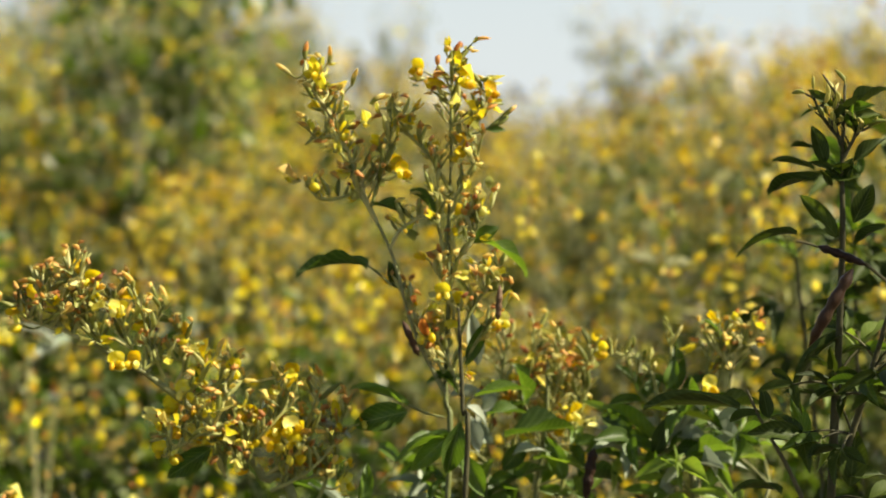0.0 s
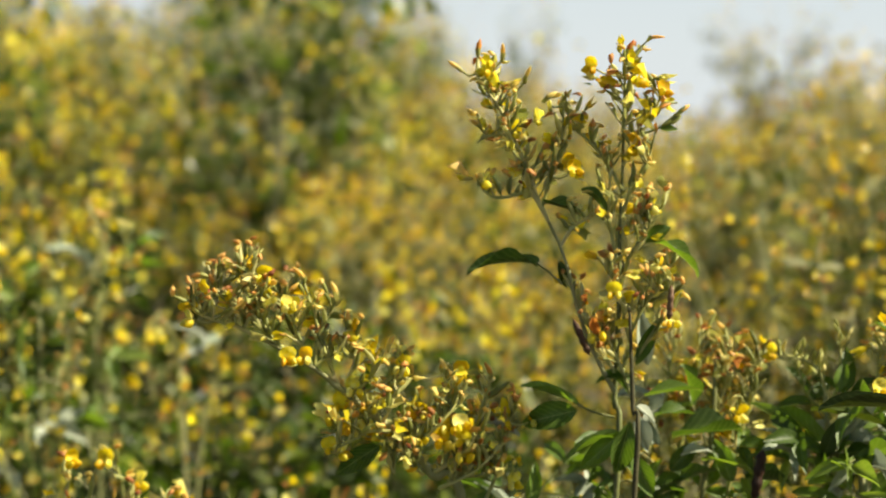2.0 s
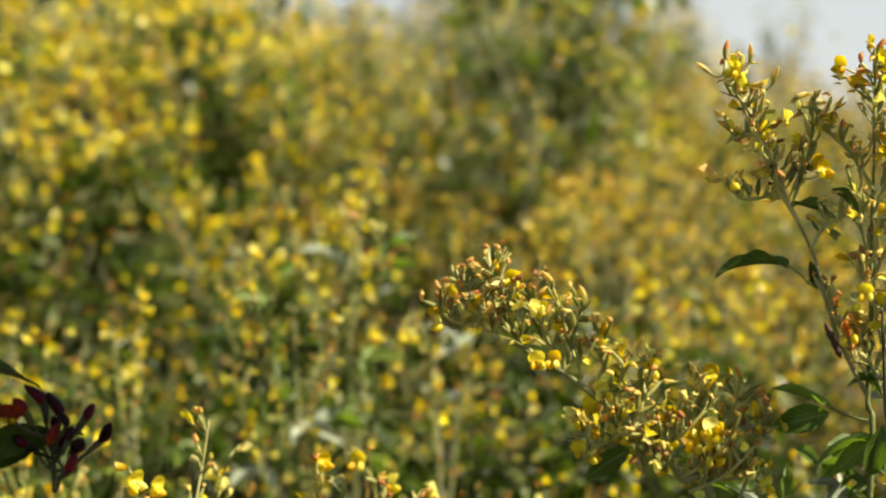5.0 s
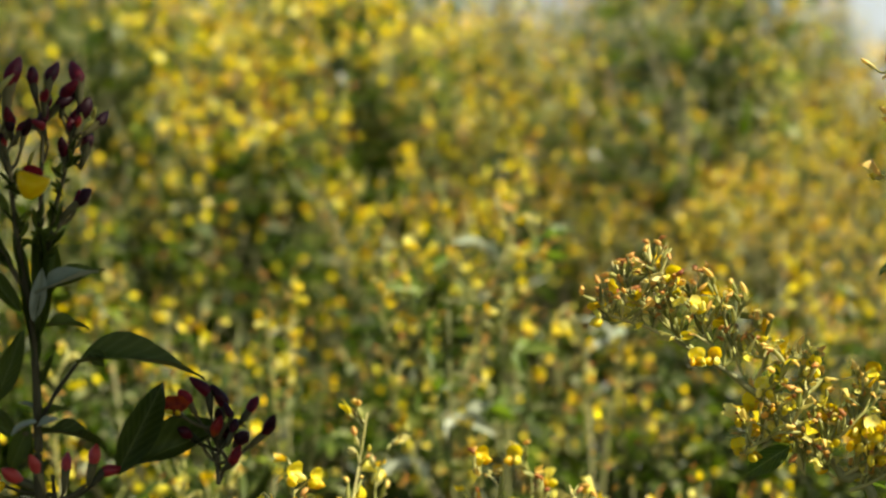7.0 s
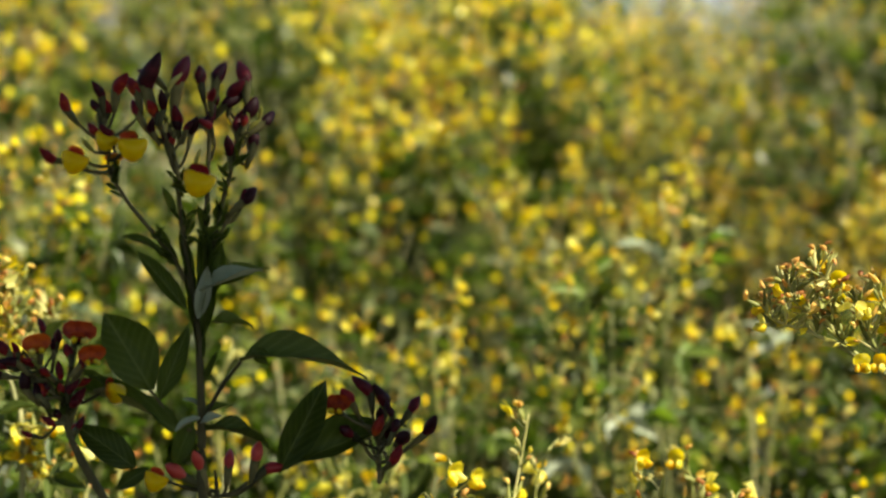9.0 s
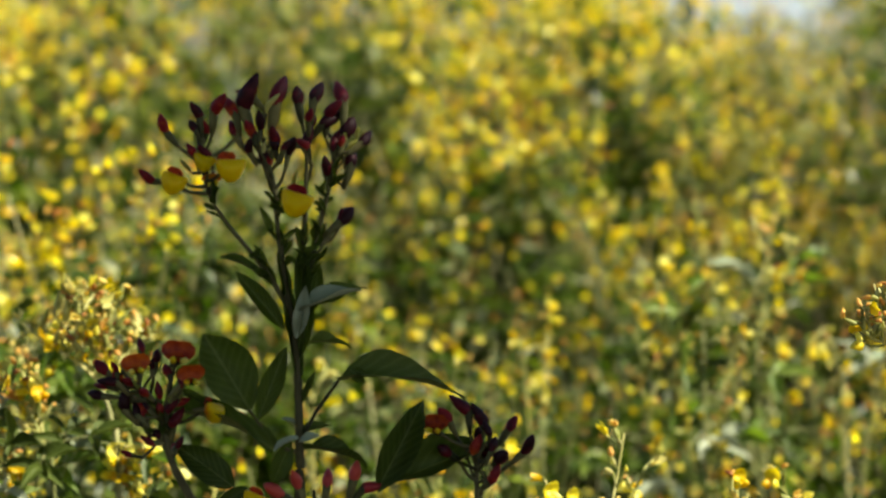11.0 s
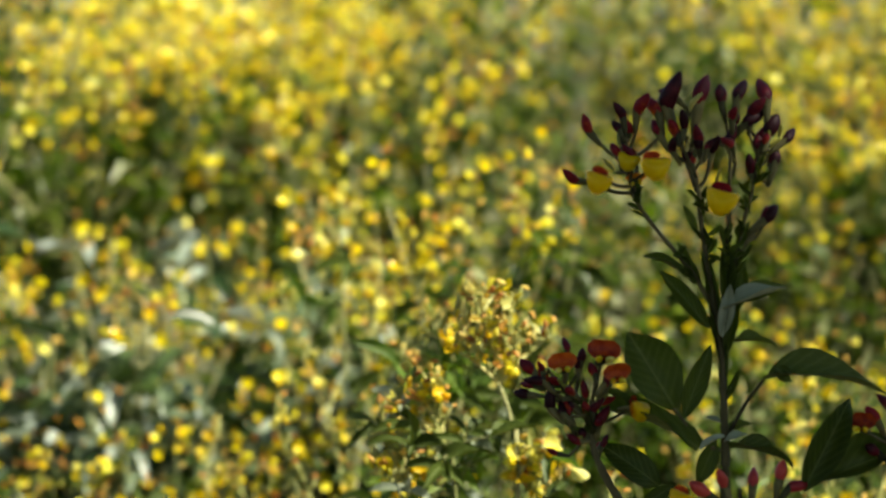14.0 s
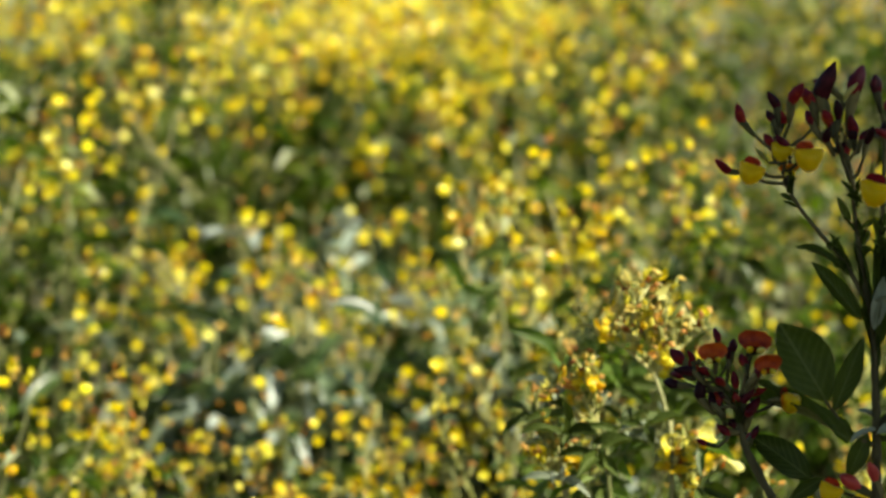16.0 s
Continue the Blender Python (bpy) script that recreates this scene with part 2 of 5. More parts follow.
def tube(soup, pts, r0, r1, sides=7, steps=5, knots=0.0, rng=None, slot=0):
    line = curve_points(pts, steps) if steps > 1 else [Vector(p) for p in pts]
    n = len(line)
    rings = []
    for i, p in enumerate(line):
        way = (line[min(i + 1, n - 1)] - line[max(i - 1, 0)]).normalized()
        u = way.orthogonal() if abs(way.z) > 0.98 else way.cross(Vector((0, 0, 1)))
        u.normalize()
        w = way.cross(u)
        r = r0 + (r1 - r0) * i / (n - 1)
        if knots and rng:
            r *= 1 + knots * (rng.random() - 0.3)
        rings += [p + (u * math.cos(a) + w * math.sin(a)) * r for a in (k * 2 * math.pi / sides for k in range(sides))]
    tip = line[-1] + (line[-1] - line[-2]).normalized() * r1
    verts = [*rings, tip]
    faces = grid_faces(n, sides, True) + [((n - 1) * sides + k, (n - 1) * sides + (k + 1) % sides, n * sides) for k in range(sides)]
    soup.add([tuple(v) for v in verts], faces, None, slot)
    return line


def leaf_shape(rows=9, cols=5, arch=0.25, fold=0.25, blunt=0.9, wave=0.0):
    """A leaflet, one long in y and one wide in x at its widest."""
    verts = []
    for i in range(rows):
        s = i / (rows - 1)
        half = 0.5 * math.sin(math.pi * min(1.0, s * 0.985 + 0.012) ** blunt) ** 0.85
        for j in range(cols):
            u = 2 * j / (cols - 1) - 1
            z = fold * half * abs(u) ** 1.3 - arch * s * s + wave * math.sin(7 * s + 2 * u) * abs(u) * 0.04
            verts.append((half * u, s * (1 - 0.35 * arch * arch), z))
    return verts, grid_faces(rows, cols)


def standard_shape(rows=5, cols=7, shut=0.0):
    """The broad upright petal behind a pea flower."""
    verts = []
    for i in range(rows):
        v = i / (rows - 1)
        for j in range(cols):
            u = 2 * j / (cols - 1) - 1
            wide = 0.62 * math.sin(0.35 + 1.9 * v) ** 0.8
            top = v - 0.12 * v * (1 - min(1, abs(u) * 2.5)) - 0.25 * v * u * u
            verts.append((wide * u * (1 - shut), 0.18 + (1.6 * shut - 0.30) * u * u * v + 0.25 * v * v + 0.05 * math.sin(5 * u + 3 * v), 0.05 + 0.95 * top + 0.03 * math.sin(6 * u)))
    return verts, grid_faces(rows, cols)


def round_petal(rings=3, around=10, cup=0.22):
    """A rounded, cupped and slightly notched petal that stands up behind a flower."""
    verts = [(0.0, 0.10, 0.42)]
    for i in range(1, rings + 1):
        q = i / rings
        for k in range(around):
            a = 2 * math.pi * k / around + math.pi / 2
            notch = 1 - 0.16 * q * max(0.0, math.sin(a)) ** 8
            verts.append((0.56 * q * math.cos(a), 0.10 + cup * q * q + 0.03 * q * math.sin(3 * a), 0.42 + 0.50 * q * notch * math.sin(a)))
    faces = [(0, 1 + k, 1 + (k + 1) % around) for k in range(around)]
    for i in range(rings - 1):
        for k in range(around):
            n = (k + 1) % around
            faces.append((1 + i * around + k, 1 + (i + 1) * around + k, 1 + (i + 1) * around + n, 1 + i * around + n))
    return verts, faces


def pea_shape(length=0.9, fat=0.26, curl=0.35, rings=6, sides=6, flat=0.7, lead=0.8):
    """A curved drop: bud, keel or calyx along y, with its curl in z."""
    verts = []
    for i in range(rings):
        s = i / (rings - 1)
        r = fat * (math.sin(math.pi * (0.06 + 0.9 * s) ** lead)) ** 0.9
        for k in range(sides):
            a = 2 * math.pi * k / sides
            verts.append((r * flat * math.cos(a), length * s, curl * s * s + r * math.sin(a)))
    faces = grid_faces(rings, sides, True)
    faces += [tuple(range(sides - 1, -1, -1)), tuple(range((rings - 1) * sides, rings * sides))]
    return verts, faces


def cup_shape(length=0.45, r0=0.08, r1=0.24, sides=6):
    verts = []
    for i in range(4):
        s = i / 3
        r = r0 + (r1 - r0) * math.sin(s * math.pi / 2)
        for k in range(sides):
            a = 2 * math.pi * k / sides
            tooth = 0.16 if i == 3 and k % 2 else 0.0
            verts.append((r * math.cos(a), -0.08 + (length + tooth) * s, r * math.sin(a)))
    return verts, grid_faces(4, sides, True) + [tuple(range(sides - 1, -1, -1))]


LEAVES = [Soup().add(*leaf_shape(arch=a, fold=fo, blunt=b, wave=w)) for a, fo, b, w in
          ((0.12, 0.3, 0.9, 1), (0.3, 0.35, 0.85, 2), (0.5, 0.3, 0.8, 1), (0.05, 0.5, 1.0, 2))]


def variants(name, soups, *mats):
    return [s.mesh(name, *mats) for s in soups]


LEAF_MESH = {m.name: variants("leaf", LEAVES, m) for m in (LEAF, LEAF_PALE, LEAF_SHADED)}
STANDARD = {m.name: [Soup().add(*shape).mesh("flower", m) for shape in (round_petal(), round_petal(3, 10, 0.45), standard_shape(shut=0.3), standard_shape(shut=0.6))] for m in (PETAL, PETAL_ORANGE, PETAL_MAROON, PETAL_RUST)}
WING = Soup()
for side in (-1, 1):
    WING.add(*pea_shape(0.72, 0.30, 0.05, 6, 8, 0.62), pose(0.20 * side, 0.16, -0.02, -10, 0, -16 * side))
WINGS = {m.name: WING.mesh("wing_petals", m) for m in (PETAL, PETAL_ORANGE)}
LIP = Soup()
lip_verts = []
for i in range(8):
    a = math.pi * (0.04 + 0.92 * i / 7)
    for k in range(10):
        b = 2 * math.pi * k / 10
        x, y, z = 0.58 * math.cos(a), 0.42 + 0.42 * math.sin(a) * math.cos(b), 0.56 * math.sin(a) * math.sin(b)
        z = z * 0.62 if z > 0 else z
        lip_verts.append((x, y, z - 0.12 + 0.75 * x * x))
LIP.add(lip_verts, grid_faces(8, 10, True) + [tuple(range(9, -1, -1)), tuple(range(70, 80))])
LIP_MESH = LIP.mesh("wing_petals", PETAL_LIP)
BUD_SHAPES = [pea_shape(0.92, fat, curl, 8, 6, 0.8, lead) for fat, curl, lead in ((0.17, 0.35, 1.35), (0.19, 0.7, 1.5), (0.16, 0.15, 1.2), (0.20, 0.5, 1.2))]


def bud_mesh(shape, body, tip):
    """A bud whose foot is still green and whose tip shows its colour."""
    verts, faces = shape
    bud = Soup().add(verts, faces)
    bud.m = [0 if i < 15 else 1 for i in range(len(faces) - 2)] + [0, 1]
    return bud.mesh("bud", body, tip)


BUDS = {tip.name: [bud_mesh(shape, CALYX if k % 2 else foot, tip) for k, shape in enumerate(BUD_SHAPES)]
        for tip, foot in ((PETAL, PETAL), (PETAL_ORANGE, PETAL), (BUD_TIP, CALYX), (CALYX, CALYX))}
for red in (PETAL_MAROON, PETAL_MAROON_LIT):
    BUDS[red.name] = [Soup().add(*pea_shape(0.95, f, c, 9, 8, 0.8, 1.15)).mesh("bud", red) for f, c in ((0.27, 0.4), (0.31, 0.6), (0.26, -0.4), (0.29, 0.1))]
YOUNG_POD = material("young_pod_green", ((0.0, (0.15, 0.17, 0.03)), (0.4, (0.33, 0.35, 0.08)), (1.0, (0.60, 0.58, 0.24))), 0.5, 0.3, 3.0, detail=0.4, glow=(1.4, 1.4, 0.6))
WITHERED = material("petal_withered", ((0.0, (0.28, 0.08, 0.02)), (0.2, (0.58, 0.26, 0.055)), (0.5, (0.79, 0.49, 0.11)), (0.8, (0.86, 0.65, 0.15)), (1.0, (0.90, 0.78, 0.22))), 0.55, 0.4, 2.5, detail=0.4)


def young_pod(curl, length, fat, seed):
    """A slim upright young pod with the crumpled, hooked remains of the flower on its tip."""
    r = random.Random(seed)
    pod, tip = pea_shape(length, 0.096, curl, 8, 6, 0.8, 0.8), pea_shape(0.32, fat * 0.48, -0.16, 6, 6, 1.1, 1.0)
    soup = Soup().add(*pod)
    crumpled = [(x + r.uniform(-.03, .03), y + r.uniform(-.03, .03), z + r.uniform(-.03, .03)) for x, y, z in tip[0]]
    hook = r.choice((-75, -35, 10, 40, 80))
    soup.add(crumpled, tip[1], pose(0, length * 0.92, curl * 0.88, math.degrees(math.atan2(2 * curl, length)) * 0.7 + hook))
    soup.m = [0] * len(pod[1]) + [1] * len(tip[1])
    return soup.mesh("young_pod", YOUNG_POD, WITHERED)


YOUNG_PODS = [young_pod(c, l, f, i) for i, (c, l, f) in enumerate(((0.08, 0.8, 0.14), (0.2, 0.75, 0.16), (-0.1, 0.85, 0.14), (0.25, 0.65, 0.17), (0.12, 0.55, 0.19), (0.03, 0.6, 0.17)))]


def faded_flower(seed, *mats):
    """Folded, curled petals that still hold together, over a green foot."""
    r = random.Random(seed)
    petal, keel, foot = standard_shape(4, 5, r.uniform(0.35, 0.65)), pea_shape(0.8, 0.15, r.uniform(-.3, .3), 4, 5, 0.6), cup_shape(0.4, 0.05, 0.13)
    soup = Soup()
    parts = []
    for k, (verts, faces) in enumerate((petal, keel, foot)):
        loose = 0.07 if k < 2 else 0.0
        soup.add([(x + r.uniform(-loose, loose), y + r.uniform(-loose, loose), z + r.uniform(-loose, loose)) for x, y, z in verts], faces)
        parts += [k] * len(faces)
    soup.m = parts
    return soup.mesh("faded_flower", *mats)


FADED = [faded_flower(i, *mats) for i, mats in enumerate(((PETAL, PETAL, CALYX), (PETAL, YOUNG_POD, CALYX), (WITHERED, PETAL, CALYX), (PETAL, WITHERED, YOUNG_POD), (CALYX, PETAL, CALYX), (CALYX, WITHERED, YOUNG_POD)))]
CUPS = {CALYX.name: Soup().add(*cup_shape(0.38, 0.06, 0.15)).mesh("calyx", CALYX), CALYX_SHADED.name: Soup().add(*cup_shape(0.85, 0.07, 0.17, 8), pose(0, -0.52, -0.03)).mesh("calyx", CALYX_SHADED)}
BEADS = Soup()
pod_verts = []
for i in range(22):
    s = i / 21
    r = 0.105 * (0.72 + 0.34 * abs(math.sin(s * math.pi * 4))) * min(1, 0.25 + 5 * s, 0.08 + 4.2 * (1 - s))
    pod_verts += [(0.75 * r * math.cos(a), s, r * math.sin(a) + 0.10 * math.sin(s * 2.6) - 0.06 * s ** 6) for a in (k * math.pi / 4 for k in range(8))]
POD_MESH = BEADS.add(pod_verts, grid_faces(22, 8, True) + [tuple(range(7, -1, -1)), tuple(range(168, 176))]).mesh("pod", POD)


def child(name, mesh, parent, matrix=None, label=""):
    ob = new(name, mesh)
    ob.parent = parent
    if matrix is not None:
        ob.matrix_basis = matrix
    return tagged(ob, label)


class Plant:
    """A plant with its parts, at a pose; places are in its own metres, x to the right, y away, z up."""

    def __init__(self, where, label, stem=STEM, leaf=LEAF, calyx=CALYX, seed=1, plain=False, group="pea plants at the field edge"):
        self.root = tagged(new("pea_plant"), label, "plant", group)
        self.root.matrix_basis = pose(*where)
        self.stem, self.leaf_mat, self.calyx, self.plain, self.rng = stem, leaf, calyx, plain, random.Random(seed)
        self.axes, self.stalked = [], False

    def branch(self, pts, r0=0.003, r1=0.0016, mat=None, name="branch", twigs=()):
        s = Soup()
        line = tube(s, pts, r0, r1, 7, 5, 0.18, self.rng)
        for a, b in twigs:
            tube(s, (a, b), 0.0011, 0.0008, 5, 2)
        child(name, s.mesh(name, mat or self.stem), self.root)
        self.axes += line
        return line

    def hang(self, at, longest=0.05):
        """A thin stalk to a single bud or flower from the nearest stem a little below it."""
        at = Vector(at)
        if self.stalked or not self.axes:
            return
        foot = min(self.axes, key=lambda p: (p - at).length + (0.02 if p.z > at.z else 0.0))
        if 0.004 < (foot - at).length < longest:
            s = Soup()
            tube(s, (foot, foot.lerp(at, 0.5) + Vector((0, 0, -0.003)), at), 0.0011, 0.0009, 5, 3)
            child("flower_stalk", s.mesh("flower_stalk", STALK if self.stem == STEM else self.stem), self.root)

    def leaf(self, base, tip, wide=0.34, facing=(0.1, -1, 0.5), kind=None, mat=None):
        way = Vector(tip) - Vector(base)
        mesh = self.rng.choice(LEAF_MESH[(mat or self.leaf_mat).name]) if kind is None else LEAF_MESH[(mat or self.leaf_mat).name][kind]
        child("leaf", mesh, self.root, aim(base, way, facing, way.length, way.length * wide))

    def flower(self, at, size=0.0135, way=None, petal=PETAL, wing=PETAL, fresh=False):
        r = self.rng
        way = way or (r.uniform(-1, 1), r.uniform(-1.2, 0.2), r.uniform(-0.3, 0.4))
        self.hang(at)
        tip_over = 0.7 if petal == PETAL_MAROON else 0.25
        m = aim(at, way, (r.uniform(-tip_over, tip_over), r.uniform(-.25, .25), 1), size)
        if petal == PETAL_MAROON:
            ob = child("flower", LIP_MESH, self.root, m)
            child("standard_petal", STANDARD[petal.name][0], ob, pose(0.10, -0.04, 0.06, -8) @ Matrix.Diagonal((0.66, 0.6, 0.55, 1)))
            child("calyx", CUPS[self.calyx.name], ob)
            return
        if petal == PETAL_RUST:
            m = m @ Matrix.Diagonal((1.15, 1.0, 0.84, 1))
        ob = child("flower", STANDARD[petal.name][0 if fresh else r.randrange(4)], self.root, m)
        child("wing_petals", WINGS[wing.name], ob, pose(0, 0.05, 0) @ Matrix.Diagonal((0.6, 0.7, 0.5, 1)) if petal == PETAL_RUST else None)
        if not self.plain:
            child("calyx", CUPS[self.calyx.name], ob)

    def bud(self, at, size=0.016, way=None, petal=None):
        r = self.rng
        way = way or (r.uniform(-.6, .6), r.uniform(-.6, .5), r.uniform(0.3, 1))
        petal = petal or r.choice((BUD_TIP, BUD_TIP, BUD_TIP, PETAL_ORANGE, PETAL_ORANGE, CALYX, PETAL, PETAL))
        self.hang(at)
        m = aim(at, way, (r.uniform(-1, 1), r.uniform(-1, 1), r.uniform(-.4, .4)), size)
        ob = child("bud", r.choice(BUDS[petal.name]), self.root, m)
        if petal != CALYX and not self.plain:
            child("calyx", CUPS[self.calyx.name], ob)

    def faded(self, at, size, way):
        """A flower past its best, its petals folded and curled."""
        r = self.rng
        child("faded_flower", r.choice(FADED), self.root, aim(at, way, (r.uniform(-1, 1), r.uniform(-1, 1), r.uniform(-.4, .4)), size))

    def young(self, at, size=0.024, way=None):
        r = self.rng
        child("young_pod", r.choice(YOUNG_PODS), self.root, aim(at, way, (r.uniform(-1, 1), r.uniform(-1, 1), r.uniform(-.4, .4)), size))

    def pod(self, a, b, facing=(0, -1, 0.2), wide=1.0):
        way = Vector(b) - Vector(a)
        child("pod", POD_MESH, self.root, aim(a, way, facing, way.length, way.length * wide))

    def raceme(self, pts, flowers=2, buds=8, reach=0.022, r0=0.0019, size=0.0165, petals=(PETAL,), bud_petal=None, start=0.15, up=0.85, fresh=0.28):
        """A flowering spray: a stalk with buds and flowers standing off it on short stalks."""
        r = self.rng
        line = curve_points(pts, 6)
        twigs, ends = [], []
        buds = int(buds * 1.6)
        for i in range(flowers + buds):
            t = start + (1 - start) * (i + r.uniform(0, 0.8)) / (flowers + buds)
            k = min(len(line) - 2, int(t * (len(line) - 1)))
            p = line[k].lerp(line[k + 1], r.random())
            off = Vector((r.uniform(-1, 1), r.uniform(-1, 1), up + r.uniform(-0.5, 0.4))).normalized()
            q = p + off * reach * r.uniform(0.25, 0.95)
            twigs.append((p, q))
            ends.append((q, off))
        p_on = [p.lerp(q, 0.4) for p, q in twigs]
        self.branch(pts, r0, 0.0009, STALK if self.stem == STEM else None, "flower_stalk", twigs)
        chosen = set(r.sample(range(len(ends)), flowers))
        self.stalked = True
        for i, (q, off) in enumerate(ends):
            if i in chosen and r.random() < fresh:
                self.flower(q, size * r.uniform(0.85, 1.15), petal=r.choice(petals))
            elif i in chosen:
                self.faded(q, size * r.uniform(0.8, 1.1), (off.x, off.y - 0.2, off.z - r.uniform(0, .8)))
            elif bud_petal is None and i % 4 == 0:
                self.faded(q, size * r.uniform(0.55, 0.9), (off.x, off.y, off.z - r.uniform(0, .9)))
            elif bud_petal is None and r.random() < 0.85:
                self.young(p_on[i], size * r.uniform(1.2, 1.9), (off.x * 0.8, off.y * 0.8, off.z + r.uniform(.1, .9)))
            else:
                self.bud(q, size * r.uniform(0.6, 0.95), (off.x, off.y, off.z + r.uniform(0, .6)), bud_petal)
        self.stalked = False

    def trefoil(self, base, way, size=0.06, wide=0.36, mat=None, stalk=0.035):
        """A leaf of three leaflets on one stalk."""
        r = self.rng
        way = Vector(way).normalized()
        end = Vector(base) + way * stalk
        self.branch((base, Vector(base) + way * stalk * 0.5 + Vector((0, 0, 0.003)), end), 0.0010, 0.0008, name="leaf_stalk")
        side = way.cross(Vector((0, -0.6, 1))).normalized()
        for d, k in ((way, 1.0), (way * 0.4 + side, 0.85), (way * 0.4 - side, 0.85)):
            d = Vector(d) + Vector((r.uniform(-.2, .2), r.uniform(-.2, .2), r.uniform(-.35, .1)))
            self.leaf(end, end + d.normalized() * size * k, wide, (r.uniform(-.5, .5), r.uniform(-1, -.1), r.uniform(.2, 1)), mat=mat)

    def clothe(self, lines, count, low, high, size=(0.045, 0.068), reach=(0.02, 0.07), mats=(LEAF,)):
        """Leaves of three along the stems between two heights."""
        r = self.rng
        spots = [p for line in lines for p in line if low <= p.z <= high]
        for i in range(count):
            self.trefoil(r.choice(spots), (r.uniform(-1, 1), r.uniform(-.8, .35), r.uniform(-.1, .7)), r.uniform(*size), r.uniform(.28, .38), mats[i % len(mats)], r.uniform(*reach))


# ---------------------------------------------------------------- ground
bm = bmesh.new()
bmesh.ops.create_circle(bm, cap_ends=True, radius=900, segments=64)
ground_mesh = bpy.data.meshes.new("ground")
bm.to_mesh(ground_mesh)
bm.free()
ground_mesh.materials.append(SOIL)
tagged(new("ground", ground_mesh), "dry brown soil of the field", "ground", kind="structure")


# ---------------------------------------------------------------- the field
def small_leaf(arch=0.2):
    return leaf_shape(3, 3, arch, 0.35, 0.88)


SMALL_LEAF = [small_leaf(a) for a in (0.05, 0.25, 0.5)]
FAR_LEAF = [leaf_shape(3, 2, arch, 0.0, 0.88) for arch in (0.1, 0.3, 0.5)]
FINE_LEAF = [leaf_shape(6, 3, arch, 0.25, 0.95) for arch in (0.1, 0.3, 0.5)]
SMALL_STANDARD = round_petal(1, 8)
SMALL_WING = pea_shape(0.85, 0.32, 0.2, 3, 3, 0.7)
SMALL_BUD = pea_shape(1.0, 0.23, 0.3, 3, 3, 0.9)


def field_plant(seed, height, crown, leaf_mat, flowers, leaves, buds, label, spread=0.32, stem_mat=STEM, big=1.0, shapes=SMALL_LEAF, bloom=1.0):
    """One flowering bush: stems from the ground, leaves of three, sprays of blossom towards the tips."""
    r = random.Random(seed)
    root = tagged(new("pea_bush"), label, "plant", "flowering plants of the field")
    stems, green, blossom, tips = Soup(), Soup(), Soup(), Soup()
    sprays = []
    for k in range(3):
        a = r.uniform(0, 6.3)
        lean = Vector((math.cos(a), math.sin(a), 0)) * spread * r.uniform(0.15, 0.5)
        top = Vector((lean.x, lean.y, height * r.uniform(0.9, 1.0)))
        mid = Vector((lean.x * 0.35 + r.uniform(-.05, .05), lean.y * 0.35 + r.uniform(-.05, .05), height * 0.55))
        line = tube(stems, ((0.03 * math.cos(a), 0.03 * math.sin(a), 0), mid, top), 0.011, 0.002, 5, 5)
        sprays.append((mid.lerp(top, 0.55), top))
        for j in range(7):
            t = 1 - crown / height * r.uniform(0.25, 1.0)
            p = line[min(len(line) - 1, int(t * (len(line) - 1)))]
            b = r.uniform(0, 6.3)
            out = Vector((math.cos(b), math.sin(b), 0)) * spread * r.uniform(0.5, 1.0)
            end = p + out + Vector((0, 0, min(height - p.z, crown * r.uniform(0.3, 0.75))))
            tube(stems, (p, p + out * 0.55 + Vector((0, 0, (end.z - p.z) * 0.4)), end), 0.004, 0.0013, 3, 2)
            sprays.append((p, end))
    for i in range(leaves):
        a, b = r.choice(sprays)
        p = a.lerp(b, 0.9 * r.random() ** 1.2) + Vector((r.gauss(0, .04), r.gauss(0, .04), r.gauss(-0.02, .04)))
        turn = r.uniform(0, 6.3)
        for off in (-1.0, 0, 1.0):
            w = Vector((math.cos(turn + off), math.sin(turn + off), r.uniform(-.7, .45)))
            size = r.uniform(0.038, 0.078) * big
            green.add(*r.choice(shapes), aim(p + w * 0.012, w, (r.uniform(-.6, .6), r.uniform(-.6, .6), 1), size, size * r.uniform(.3, .42)))
    heads = []
    for a, b in sprays:
        heads += [a.lerp(b, r.uniform(0.7, 1.06)) + Vector((r.gauss(0, .03), r.gauss(0, .03), 0)) for k in range(r.choice((1, 1, 2)))]
    heads = r.sample(heads, min(len(heads), 40 if leaf_mat == LEAF_OLIVE else 28))
    for i in range(flowers):
        p = r.choice(heads) + Vector((r.gauss(0, .026), r.gauss(0, .026), r.gauss(0.01, .045)))
        w = (r.uniform(-1, 1), r.uniform(-1, 1), r.uniform(-.3, .3))
        m = aim(p, w, (r.uniform(-.3, .3), r.uniform(-.3, .3), 1), r.uniform(0.017, 0.0225) * bloom)
        blossom.add(*SMALL_STANDARD, m).add(*SMALL_WING, m)
    for i in range(buds):
        p = r.choice(heads) + Vector((r.gauss(0, .024), r.gauss(0, .024), r.gauss(0.03, .035)))
        tips.add(*SMALL_BUD, aim(p, (r.uniform(-.7, .7), r.uniform(-.7, .7), r.uniform(.2, 1)), (r.uniform(-1, 1), r.uniform(-1, 1), 0), r.uniform(0.014, 0.022) * bloom))
    child("stem", stems.mesh("stem", stem_mat), root)
    for name, soup, mat in (("foliage", green, leaf_mat), ("blossom", blossom, GOLD_PETAL if leaf_mat in (LEAF_OLIVE, LEAF_SOFT) else FIELD_PETAL), ("bud_spray", tips, FIELD_BUD)):
        if soup.v:
            tagged(child(name, soup.mesh(name, mat), root), kind="stuff")
    return root


